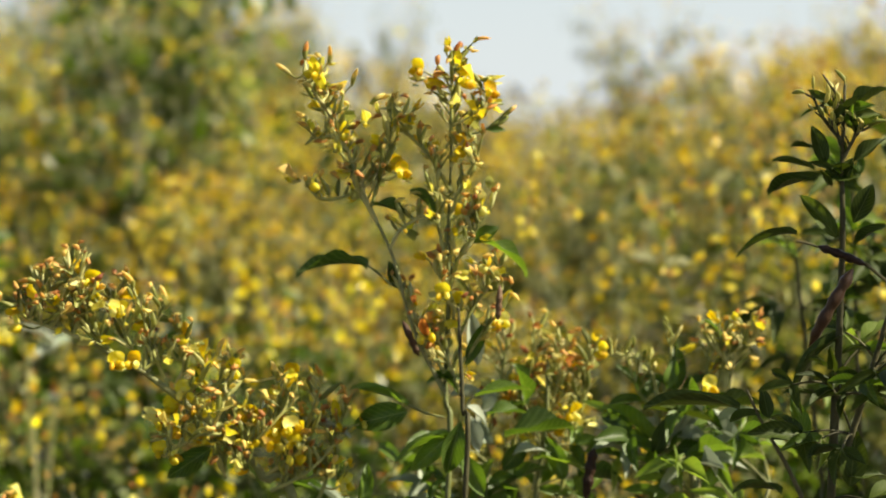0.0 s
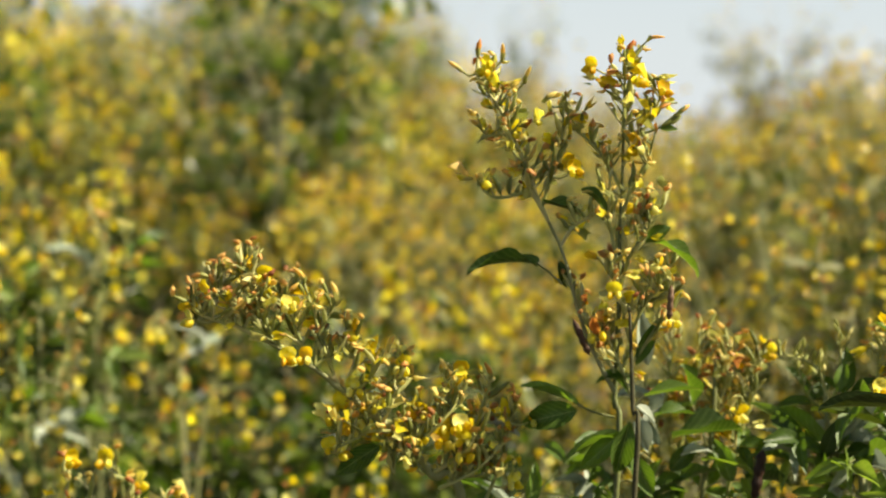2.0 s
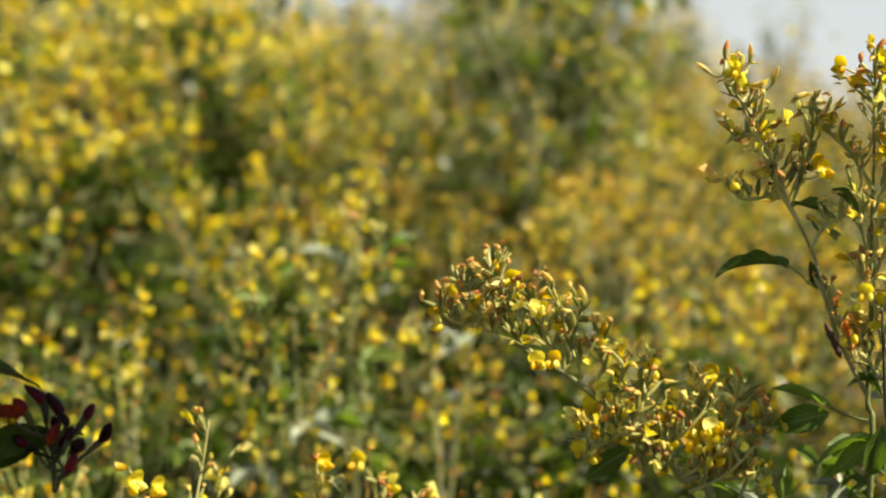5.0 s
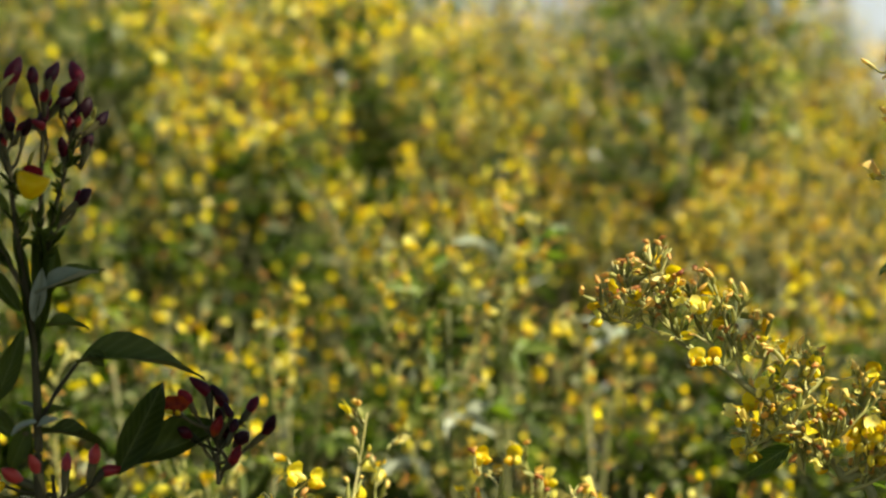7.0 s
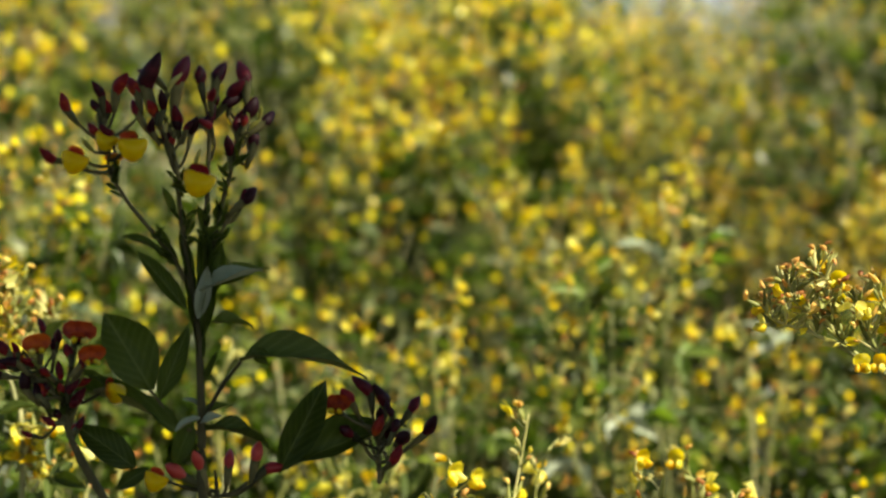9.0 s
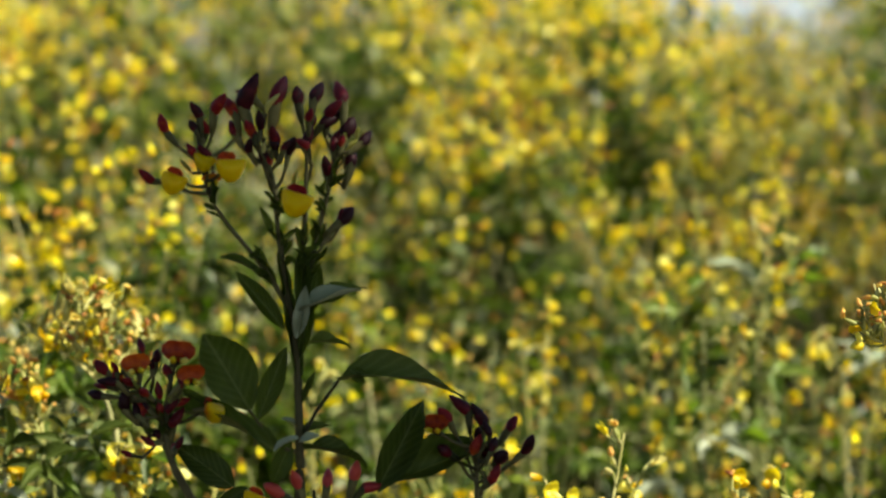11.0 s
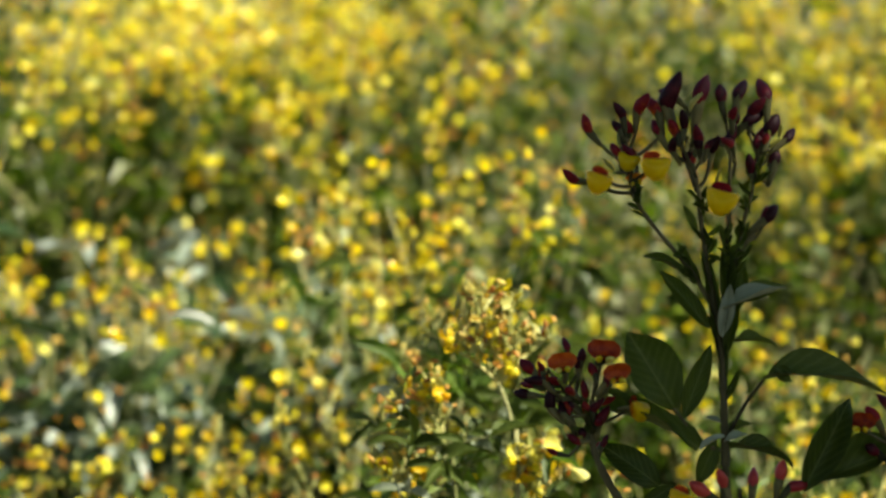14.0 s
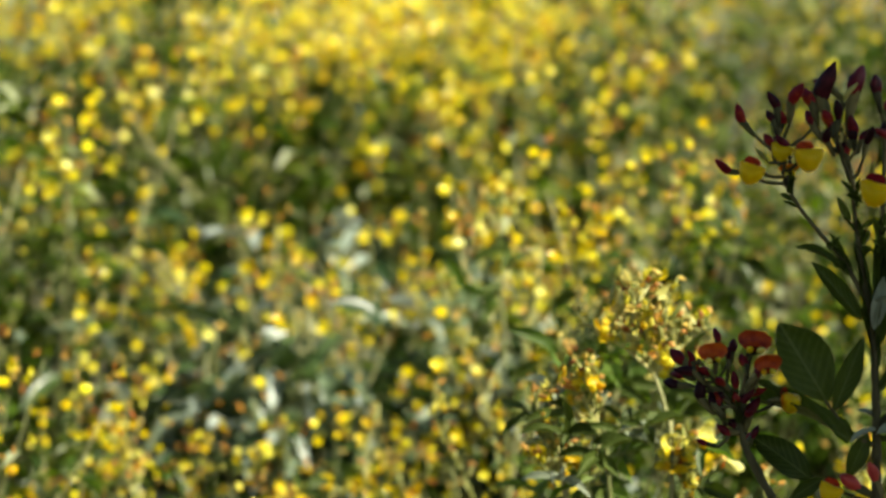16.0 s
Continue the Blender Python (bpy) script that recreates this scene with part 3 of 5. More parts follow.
YELLOW = "pigeon pea bush thick with yellow flowers and green leaves"
RICH = "pigeon pea bush crowded with yellow flowers and orange buds"
GREEN = "tall green pigeon pea bush with few yellow flowers"
GOLD = "olive-gold pigeon pea bush in fading bloom"
PALE = "leafy pigeon pea bush with pale silver-backed leaves"
LEAFY = "leafy dark green pigeon pea bush with scattered yellow flowers"
KINDS = {
    "yellow": [field_plant(11 + i, 1.9, 0.95, LEAF_FIELD, 84, 250, 70, YELLOW, shapes=FAR_LEAF) for i in range(4)],
    "rich": [field_plant(21 + i, 1.9, 0.95, LEAF_FIELD, 105, 210, 90, RICH) for i in range(3)],
    "green": [field_plant(31 + i, 2.2, 1.25, LEAF_SOFT, 42, 250, 50, GREEN, 0.36, STEM_PALE, 1.22, FAR_LEAF) for i in range(3)],
    "leafy": [field_plant(41 + i, 1.9, 1.0, LEAF_FIELD, 14, 290, 30, LEAFY, 0.3, STEM_DARK, 1.08) for i in range(3)],
    "gold": [field_plant(51 + i, 1.9, 1.0, LEAF_OLIVE, 120, 220, 110, GOLD, shapes=FAR_LEAF, bloom=0.86) for i in range(3)],
    "pale": [field_plant(61 + i, 1.4, 0.7, LEAF_SILVER, 30, 120, 36, PALE, big=1.5, shapes=FINE_LEAF) for i in range(2)],
    "far_yellow": [field_plant(71 + i, 1.9, 1.1, LEAF_FIELD, 175, 200, 60, YELLOW, big=1.08, shapes=FAR_LEAF, bloom=1.12) for i in range(3)],
    "far_green": [field_plant(81 + i, 2.2, 1.4, LEAF_SOFT, 55, 230, 50, GREEN, 0.36, STEM_PALE, 1.3, FAR_LEAF) for i in range(3)],
    "far_gold": [field_plant(91 + i, 1.9, 1.2, LEAF_OLIVE, 125, 250, 95, GOLD, big=1.05, shapes=FAR_LEAF, bloom=0.8) for i in range(3)],
}
# height of the skyline in degrees over the level, by the turn to the left of +y
TURNS = (-16, -10, -8, -6, -4.6, -2.6, -1.4, 1, 3, 4.6, 9, 10.6, 12.4, 14, 18, 44)
TOPS = (4.2, 3.2, 2.4, 1.5, 0.7, 0.1, 0.75, 1.3, 2.2, 5.6, 5.2, 3.6, 3.3, 4.8, 5.4, 5.8)
rng = random.Random(7)
first_used = set()


def plant_bush(kind, turn, dist, height):
    proto = rng.choice(KINDS[kind])
    a = radians(turn)
    tall = 2.2 if kind.endswith("green") else 1.4 if kind == "pale" else 1.9
    m = pose(-math.sin(a) * dist, math.cos(a) * dist, 0, 0, 0, rng.uniform(0, 360))
    k = height / tall
    if proto in first_used:
        ob = copy_thing(proto, m)
    else:
        first_used.add(proto)
        ob = proto
        ob.matrix_basis = m
    ob.scale = (min(k, 1.1), min(k, 1.1), k)
    return ob


dist = 3.5
while dist < 13.0:
    step = 0.42 + 0.03 * dist
    turn = -15.0 + rng.uniform(0, 3)
    while turn < 44:
        d = dist + rng.uniform(-0.25, 0.25) * (1 + dist * 0.05)
        top = 1.65 + d * math.tan(radians(np.interp(turn, TURNS, TOPS)))
        # nearer rows stand lower, so that those behind show over them
        height = min(1.45 + 0.085 * (d - 3.5) + rng.uniform(-.24, .16), top * rng.uniform(0.93, 1.02))
        if turn > 14:
            height = min(top, 1.5 + 0.12 * (d - 3.5) + rng.uniform(-.26, .18))
        if d > 5.5:
            height = min(top * rng.uniform(0.94, 1.02), max(height, top * rng.uniform(0.8, 1.0)))
        kind = "gold" if turn < 0 or (turn < 4 and d > 7) else "green" if 3 < turn < 9.5 and d > 4.6 else "yellow"
        if rng.random() < (0.03 if turn > 24 else 0.12 if turn < 10 else 0.3):
            kind = rng.choice(("green", "gold", "green") if turn < 18 else ("green", "green", "yellow"))
        if 3.5 < turn < 10 and d < 4.5:
            height = rng.uniform(1.08, 1.22)
        if 28 < turn < 37.5 and d < 4.5:
            height = rng.uniform(1.05, 1.15)
        if 9 < turn < 12.6 and d < 5.0:
            height = rng.uniform(1.08, 1.2)
        if (15.8 < turn < 18.6 or 21.8 < turn < 23.6) and d < 8 and rng.random() < 0.25:
            kind = "green"
        if 18.6 < turn < 25.6 and rng.random() < 0.66:
            kind = rng.choice(("green", "leafy"))
        if turn > 10 and kind == "yellow" and rng.random() < (0.16 if turn < 22 else 0.03):
            kind = "leafy" if d < 7 else "green"
        if 12.6 < turn < 18.4 and d > 4.6:
            kind = "yellow"
        if 4 < turn < 14 and d > 4.6 and rng.random() < (0.06 if turn < 10 else 0.25):
            kind = "gold"
        if 12 < turn < 16.8 and d < 4.6:
            kind, height = "leafy", min(height, rng.uniform(1.16, 1.27))
        if 4.5 < turn < 9.5 and 4.5 < d < 7 and rng.random() < 0.5:
            kind = "green"
        elif -3 < turn < 9.2 and 4.5 < d < 6.4 and rng.random() < 0.75:
            kind, height = "gold", min(height, 1.44 + 0.10 * (d - 4.5))
        if turn > 24 and kind == "yellow" and d < 7:
            kind = "rich"
        plant_bush(kind if d < 7 else "far_green" if kind == "leafy" else "far_" + kind, turn, d, max(1.15, height))
        turn += math.degrees(step / d) * rng.uniform(0.8, 1.2)
    dist += step * 0.9

for turn, d, height in ((33.2, 4.5, 1.43), (35.6, 4.3, 1.36), (30.8, 4.7, 1.50), (34.5, 4.9, 1.5), (28.6, 4.1, 1.38), (32.4, 4.2, 1.40)):
    plant_bush("pale", turn, d, height)
for turn, d, height in ((37.6, 4.6, 1.42), (26.5, 4.6, 1.42), (29.6, 4.4, 1.43), (31.6, 3.9, 1.22), (27.4, 3.9, 1.24), (33.2, 3.8, 1.12)):
    plant_bush("rich", turn, d, height)
for turn, d, height in ((5.2, 4.1, 1.22), (6.5, 4.0, 1.25), (7.7, 4.15, 1.24), (4.0, 4.2, 1.2), (8.8, 4.2, 1.22), (1.5, 3.9, 1.2), (0.3, 4.0, 1.2), (2.8, 4.0, 1.2), (22.4, 4.2, 1.38), (20.6, 4.3, 1.38), (18.8, 4.2, 1.34), (21.5, 4.6, 1.5), (15.9, 5.0, 1.46), (39.4, 4.3, 1.32)):
    plant_bush("leafy", turn, d, height)
for turn, d, height in ((13.4, 5.0, 1.50), (18.3, 5.0, 1.52), (11.3, 5.4, 1.47)):
    plant_bush("yellow", turn, d, height)
for kind, protos in KINDS.items():
    # any bush not yet set out stands in the rows too
    for k, proto in enumerate(protos):
        if proto not in first_used:
            first_used.add(proto)
            a = radians(15.0 + 2.2 * k)
            proto.matrix_basis = pose(-math.sin(a) * 4.3, math.cos(a) * 4.3, 0)
            proto.scale = (0.75, 0.75, 0.75)
for kind, turn, d, height in (("green", 6.0, 5.6, 1.75), ("far_green", 5.5, 7.2, 2.0), ("green", 6.6, 6.4, 1.85), ("leafy", 6.1, 4.8, 1.35), ("leafy", 7.4, 4.9, 1.36), ("leafy", 5.0, 4.9, 1.34),
                               ("gold", 3.7, 5.2, 1.50), ("gold", 3.1, 6.0, 1.60), ("leafy", 3.9, 4.6, 1.30), ("gold", 4.5, 5.6, 1.54), ("gold", 2.3, 5.3, 1.48), ("gold", 6.9, 5.4, 1.5), ("gold", -0.2, 4.6, 1.36), ("gold", -1.4, 4.3, 1.29), ("gold", 0.9, 4.7, 1.38), ("gold", -3.0, 4.5, 1.32), ("rich", 38.5, 3.9, 1.22), ("leafy", 37.0, 3.7, 1.15)):
    plant_bush(kind, turn, d, height)
for kind, turn, d, height in (("rich", 14.2, 5.35, 1.66), ("yellow", 15.3, 5.3, 1.74), ("rich", 16.5, 5.4, 1.68), ("yellow", 12.2, 5.4, 1.52), ("leafy", 13.2, 4.3, 1.25), ("leafy", 11.9, 4.4, 1.24), ("yellow", 10.9, 6.0, 1.72), ("yellow", 9.3, 5.8, 1.66),
                               ("leafy", 23.9, 4.3, 1.36), ("leafy", 25.0, 4.4, 1.40), ("leafy", 23.4, 5.2, 1.60), ("leafy", 22.2, 5.6, 1.70), ("green", 25.0, 5.5, 1.66), ("leafy", 15.8, 4.4, 1.32), ("leafy", 17.2, 4.3, 1.32), ("leafy", 14.4, 4.2, 1.29), ("leafy", 16.6, 4.0, 1.24), ("leafy", 10.2, 4.1, 1.28), ("leafy", 9.0, 4.5, 1.32), ("leafy", 11.1, 4.7, 1.38), ("leafy", 12.5, 4.8, 1.38),
                               ("leafy", -8.8, 4.2, 1.30), ("leafy", -7.4, 4.0, 1.25), ("gold", -5.6, 4.2, 1.28), ("leafy", -9.8, 4.8, 1.55), ("leafy", -8.4, 5.0, 1.55)):
    plant_bush(kind, turn, d, height)
thin_bush = plant_bush("far_green", 0.6, 12.2, 2.3)
thin_bush.scale = (0.45, 0.45, thin_bush.scale.z)
for turn, d, height in ((27.4, 6.9, 2.02), (28.8, 7.2, 2.08), (30.1, 6.8, 2.03), (31.6, 6.3, 2.0), (32.8, 6.6, 2.02), (29.6, 6.2, 1.97),
                        (13.6, 6.3, 1.93), (14.7, 6.6, 1.98), (15.8, 6.4, 1.95), (17.0, 6.6, 2.0)):
    plant_bush("far_yellow", turn, d, height)
plant_bush("far_gold", -4.7, 11.5, 2.2)

# the field beyond, down to the level
far_leaf, far_bloom = Soup(), Soup()
r = random.Random(3)
for i in range(13000):
    d = 13 + 50 * r.random() ** 2
    turn = r.uniform(-14, 42)
    top = 1.65 + min(0.45, 13 * math.tan(radians(np.interp(turn, TURNS, TOPS)))) if d < 20 else 1.7
    a = radians(turn)
    p = (-math.sin(a) * d, math.cos(a) * d, top - 1.6 * r.random() ** 1.3 + r.gauss(0, .06))
    size = r.uniform(0.07, 0.16)
    m = aim(p, (r.uniform(-1, 1), r.uniform(-1, 1), r.uniform(-.5, .8)), (r.uniform(-.6, .6), r.uniform(-.6, .6), 1), size, size * 0.5)
    (far_bloom if r.random() < 0.3 else far_leaf).add(*SMALL_LEAF[i % 3], m)
tagged(new("far_foliage", far_leaf.mesh("far_foliage", LEAF_OLIVE)), "olive foliage of the field far off", "field", kind="stuff")
tagged(new("far_blossom", far_bloom.mesh("far_blossom", GOLD_PETAL)), "yellow blossom of the field far off", "field", kind="stuff")

# ---------------------------------------------------------------- unseen tree beside the field, added only to shade the dark plants
tree = tagged(new("shade_tree"), "unseen tree added to shade the dark plants", "tree")
tree.location = (4.0, 0.6, 0)
s = Soup()
r = random.Random(5)
trunk_line = tube(s, ((0, 0, 0), (0.1, 0.05, 1.6), (-0.1, 0, 3.2), (0, 0.1, 4.6)), 0.19, 0.08, 10, 6, 0.1, r)
child("trunk", s.mesh("trunk", BARK), tree)
for k in range(7):
    s = Soup()
    a = k * 0.9
    tube(s, (trunk_line[9 + k], trunk_line[9 + k] + Vector((0.7 * math.cos(a), 0.6 * math.sin(a), 0.7)), trunk_line[9 + k] + Vector((1.5 * math.cos(a), 1.1 * math.sin(a), 1.1))), 0.07, 0.02, 7, 4, 0.1, r)
    child("limb", s.mesh("limb", BARK), tree)
crown = Soup()
edge = Vector((-math.cos(radians(SUN_TURN)), math.sin(radians(SUN_TURN)), 0))
while len(crown.v) < 8000:
    u = Vector((r.gauss(0, 1), r.gauss(0, 1), r.gauss(0, 1))).normalized() * r.random() ** 0.4
    p = Vector((u.x * 3.9 - 1.4, u.y * 3.2 + 0.2, 4.9 + u.z * 1.5))
    if edge.dot(p + tree.location) > 2.04 + r.gauss(0, 0.03):
        continue
    size = r.uniform(0.14, 0.28)
    crown.add(*SMALL_LEAF[len(crown.v) % 3], aim(p, (r.uniform(-1, 1), r.uniform(-1, 1), r.uniform(-.8, .3)), (r.uniform(-.6, .6), r.uniform(-.6, .6), 1), size, size * .55))
tagged(child("crown", crown.mesh("crown", LEAF_FIELD), tree), kind="stuff")
# second unseen tree, added behind the eye to hold back sky light
copy_thing(tree, pose(-1.5, -5.5, 0, 0, 0, 140))

# ---------------------------------------------------------------- the tall flowering stem
main = Plant((0.012, 2.300, 0.0, 0, 0, -0.3), "slender pigeon pea stem in bloom, yellow flowers and orange-red buds", seed=21)
main.branch(((0.0, 0.02, 0.0), (0.01, 0.01, 0.6), (0.055, 0.010, 1.301), (0.053, 0.010, 1.397), (0.056, 0.000, 1.481), (0.056, -0.000, 1.549), (0.058, -0.000, 1.611), (0.059, -0.000, 1.673)), 0.0036, 0.0009, STEM, "stem")
main.branch(((0.02, 0.0, 0.0), (0.025, -0.01, 0.6), (0.071, -0.020, 1.306), (0.069, -0.020, 1.390), (0.067, -0.020, 1.441), (0.065, -0.020, 1.483)), 0.0034, 0.0012, STEM_DARK, "stem")
main.branch(((0.053, 0.000, 1.403), (0.031, 0.000, 1.445), (0.017, -0.000, 1.484), (0.009, 0.000, 1.516), (0.002, 0.000, 1.536), (-0.009, 0.000, 1.559)), 0.0022, 0.0013, STEM)
# top of the upright stem
main.raceme(((0.058, 0.000, 1.631), (0.059, -0.000, 1.673), (0.059, 0.000, 1.706)), 4, 16, 0.03)
main.raceme(((0.057, 0.000, 1.590), (0.041, 0.000, 1.618), (0.022, -0.000, 1.638), (0.009, 0.000, 1.657)), 0, 10, 0.02)
main.raceme(((0.058, -0.000, 1.611), (0.071, 0.000, 1.637), (0.085, 0.000, 1.655), (0.094, 0.000, 1.683)), 3, 10, 0.022)
main.raceme(((0.057, 0.000, 1.564), (0.067, 0.000, 1.590), (0.080, 0.000, 1.611), (0.085, 0.000, 1.634)), 1, 9, 0.02)
main.raceme(((0.057, -0.000, 1.543), (0.070, 0.000, 1.562), (0.085, -0.000, 1.567), (0.097, 0.000, 1.576)), 2, 7, 0.018)
main.branch(((0.070, -0.000, 1.639), (0.091, 0.000, 1.646), (0.114, 0.000, 1.665)), 0.0012, 0.0012)
main.bud((0.107, -0.000, 1.658), 0.016, (0.7, 0, 0.6), BUD_TIP)
main.bud((0.091, 0.000, 1.646), 0.025, (0.9, 0, 0.45), CALYX)
main.bud((0.061, 0.000, 1.710), 0.017, (0.02, 0, 1), BUD_TIP)
for at in ((0.031, -0.010, 1.699), (0.091, -0.020, 1.677)):
    main.flower(at, 0.0138, fresh=True)
for at, way in (((0.033, 0.000, 1.691), (-.8, -.2, -.1)), ((0.066, -0.010, 1.704), (.5, -.4, .2)), ((0.086, 0.000, 1.690), (.8, -.2, .1)), ((0.058, -0.020, 1.668), (.1, -.8, -.4))):
    main.faded(at, 0.017, way)
main.leaf((0.029, 0.000, 1.684), (0.022, 0.000, 1.687), 0.3)
main.leaf((0.091, 0.000, 1.644), (0.109, 0.000, 1.645), 0.35, kind=0)
# top of the leaning branch
main.raceme(((-0.009, 0.000, 1.559), (-0.023, 0.000, 1.590), (-0.039, 0.000, 1.631), (-0.057, -0.000, 1.667), (-0.077, 0.000, 1.694)), 6, 22, 0.03)
main.raceme(((-0.023, 0.000, 1.590), (-0.044, -0.000, 1.582), (-0.062, 0.000, 1.582), (-0.075, -0.000, 1.595)), 1, 5, 0.014)
main.raceme(((-0.015, 0.000, 1.574), (-0.007, 0.000, 1.600), (0.002, 0.000, 1.631), (0.004, -0.000, 1.665)), 2, 12, 0.022)
main.raceme(((0.002, 0.000, 1.536), (0.013, -0.000, 1.554), (0.026, -0.000, 1.562), (0.033, 0.000, 1.566)), 0, 6, 0.014)
main.raceme(((-0.039, 0.000, 1.631), (-0.049, -0.000, 1.639), (-0.065, 0.000, 1.637), (-0.075, -0.000, 1.631)), 1, 5, 0.014)
for at in ((-0.064, -0.015, 1.694), (-0.072, -0.010, 1.596), (0.012, -0.020, 1.605)):
    main.flower(at, 0.0138, fresh=True)
for at, way in (((-0.055, -0.010, 1.678), (-.4, -.6, .1)), ((-0.021, -0.020, 1.650), (.3, -.7, -.2)), ((-0.053, 0.000, 1.637), (-.7, -.2, -.2)), ((-0.036, -0.010, 1.646), (.6, -.3, .2)), ((-0.080, 0.000, 1.598), (-.9, -.2, -.1)), ((0.003, -0.010, 1.607), (-.3, -.6, .3))):
    main.faded(at, 0.018, way)
for at, way in (((-0.089, 0.000, 1.696), (-.7, 0, .6)), ((-0.075, 0.000, 1.710), (0, 0, 1)), ((-0.053, 0.000, 1.706), (.2, 0, 1)), ((-0.032, 0.000, 1.686), (.2, 0, 1)), ((-0.015, 0.000, 1.669), (.7, 0, .6))):
    main.bud(at, 0.017, way, BUD_TIP)
# the thick knot of sprays at half height
main.raceme(((0.065, -0.000, 1.455), (0.078, 0.000, 1.481), (0.092, -0.000, 1.502), (0.101, 0.000, 1.520)), 1, 14, 0.022, petals=(PETAL, PETAL_ORANGE))
main.raceme(((0.066, -0.000, 1.450), (0.059, -0.000, 1.481), (0.052, -0.000, 1.502), (0.044, 0.000, 1.517)), 1, 12, 0.022, petals=(PETAL, PETAL_ORANGE))
main.raceme(((0.067, 0.000, 1.429), (0.085, 0.000, 1.455), (0.101, 0.000, 1.479), (0.105, -0.000, 1.497)), 1, 8, 0.018)
main.raceme(((0.054, 0.000, 1.419), (0.039, 0.000, 1.445), (0.026, -0.000, 1.471), (0.014, 0.000, 1.497)), 1, 14, 0.022, petals=(PETAL, PETAL_ORANGE))
main.raceme(((0.067, -0.000, 1.403), (0.057, 0.000, 1.429), (0.047, -0.000, 1.450), (0.039, 0.000, 1.466)), 2, 10, 0.02, petals=(PETAL, PETAL_ORANGE))
for at in ((0.052, -0.030, 1.497), (0.094, -0.030, 1.518), (0.103, -0.010, 1.468)):
    main.flower(at, 0.0138, fresh=True)
main.pod((0.101, -0.020, 1.472), (0.103, -0.020, 1.504), wide=1.2)
main.pod((0.029, -0.020, 1.439), (0.014, -0.020, 1.472), wide=1.2)
main.raceme(((0.057, 0.000, 1.500), (0.066, 0.000, 1.530), (0.078, 0.000, 1.548), (0.090, 0.000, 1.566)), 0, 8, 0.018)
main.raceme(((0.056, 0.000, 1.520), (0.048, 0.000, 1.550), (0.046, -0.005, 1.585), (0.049, 0.000, 1.615)), 0, 9, 0.02)
main.raceme(((-0.009, 0.000, 1.559), (-0.032, 0.000, 1.600), (-0.052, 0.000, 1.650), (-0.066, 0.000, 1.680)), 1, 10, 0.022)
# leaves
main.leaf((-0.018, 0.000, 1.520), (-0.082, 0.000, 1.532), 0.2, (0.05, -0.15, 1), 1, LEAF)
main.leaf((0.089, -0.000, 1.542), (0.135, 0.000, 1.524), 0.2, (-0.05, -0.3, 1), 1, LEAF)
UP, FRONT, SIDE = (0.1, -0.35, 1), (0.1, -1, 0.25), (0.2, -0.7, 0.7)
for base, tip, wide, facing in (
        ((0.079, 0.000, 1.541), (0.103, 0.000, 1.556), 0.5, (0.6, -0.6, 0.6)),
        ((-0.015, 0.000, 1.576), (0.027, -0.000, 1.573), 0.24, UP), ((0.044, 0.000, 1.569), (0.022, -0.000, 1.591), 0.4, (0.6, -0.6, 0.6)), ((0.019, 0.000, 1.392), (-0.031, 0.000, 1.414), 0.22, UP),
        ((0.080, 0.000, 1.400), (0.130, 0.000, 1.412), 0.24, UP), ((0.067, -0.000, 1.416), (0.036, 0.000, 1.421), 0.3, UP), ((0.066, -0.000, 1.403), (0.044, -0.000, 1.424), 0.3, SIDE)):
    main.leaf(base, tip, wide, facing, mat=LEAF)
for base, tip, wide, facing in (
        ((0.018, 0.000, 1.386), (-0.035, -0.000, 1.374), 0.5, FRONT), ((0.060, -0.000, 1.361), (0.002, 0.000, 1.364), 0.26, UP), ((0.067, 0.000, 1.377), (0.054, -0.000, 1.327), 0.42, FRONT),
        ((0.060, 0.000, 1.367), (0.020, -0.000, 1.330), 0.34, FRONT), ((0.072, 0.000, 1.429), (0.092, 0.000, 1.471), 0.3, FRONT), ((0.069, -0.000, 1.346), (0.090, 0.000, 1.306), 0.42, FRONT)):
    main.leaf(base, tip, wide, facing)
main.leaf((0.083, 0.030, 1.426), (0.078, 0.030, 1.476), 0.34, FRONT, mat=LEAF_PALE)
main.leaf((0.074, 0.020, 1.380), (0.087, 0.020, 1.343), 0.4, FRONT, mat=LEAF_PALE)
main.leaf((0.070, 0.030, 1.387), (0.102, 0.030, 1.376), 0.36, UP, mat=LEAF_PALE)
main.leaf((0.007, 0.010, 1.499), (0.002, 0.010, 1.525), 0.4, FRONT, mat=LEAF_SHADED)
main.branch(((0.053, 0.000, 1.380), (0.034, -0.000, 1.385), (0.019, 0.000, 1.392)), 0.0012, 0.0009, name="leaf_stalk")
main.branch(((0.069, 0.000, 1.386), (0.075, 0.000, 1.395), (0.081, -0.000, 1.402)), 0.0012, 0.0009, name="leaf_stalk")
main.branch(((0.004, 0.000, 1.502), (-0.008, 0.000, 1.513), (-0.019, -0.000, 1.521)), 0.0012, 0.0009, name="leaf_stalk")

# ---------------------------------------------------------------- the bowed branch
bowed = Plant((-0.260, 2.285, 0.0, 0, 0, 6.5), "bowed pigeon pea branch crowded with orange buds and yellow flowers", seed=33)
bowed.branch(((0.25, 0.05, 0), (0.24, 0.03, 0.7), (0.192, 0.000, 1.265), (0.158, -0.000, 1.325), (0.139, -0.000, 1.351), (0.113, 0.000, 1.374), (0.083, 0.000, 1.397), (0.055, -0.000, 1.419), (0.026, -0.000, 1.437), (-0.009, 0.000, 1.456)), 0.0052, 0.0018, STEM, "stem")
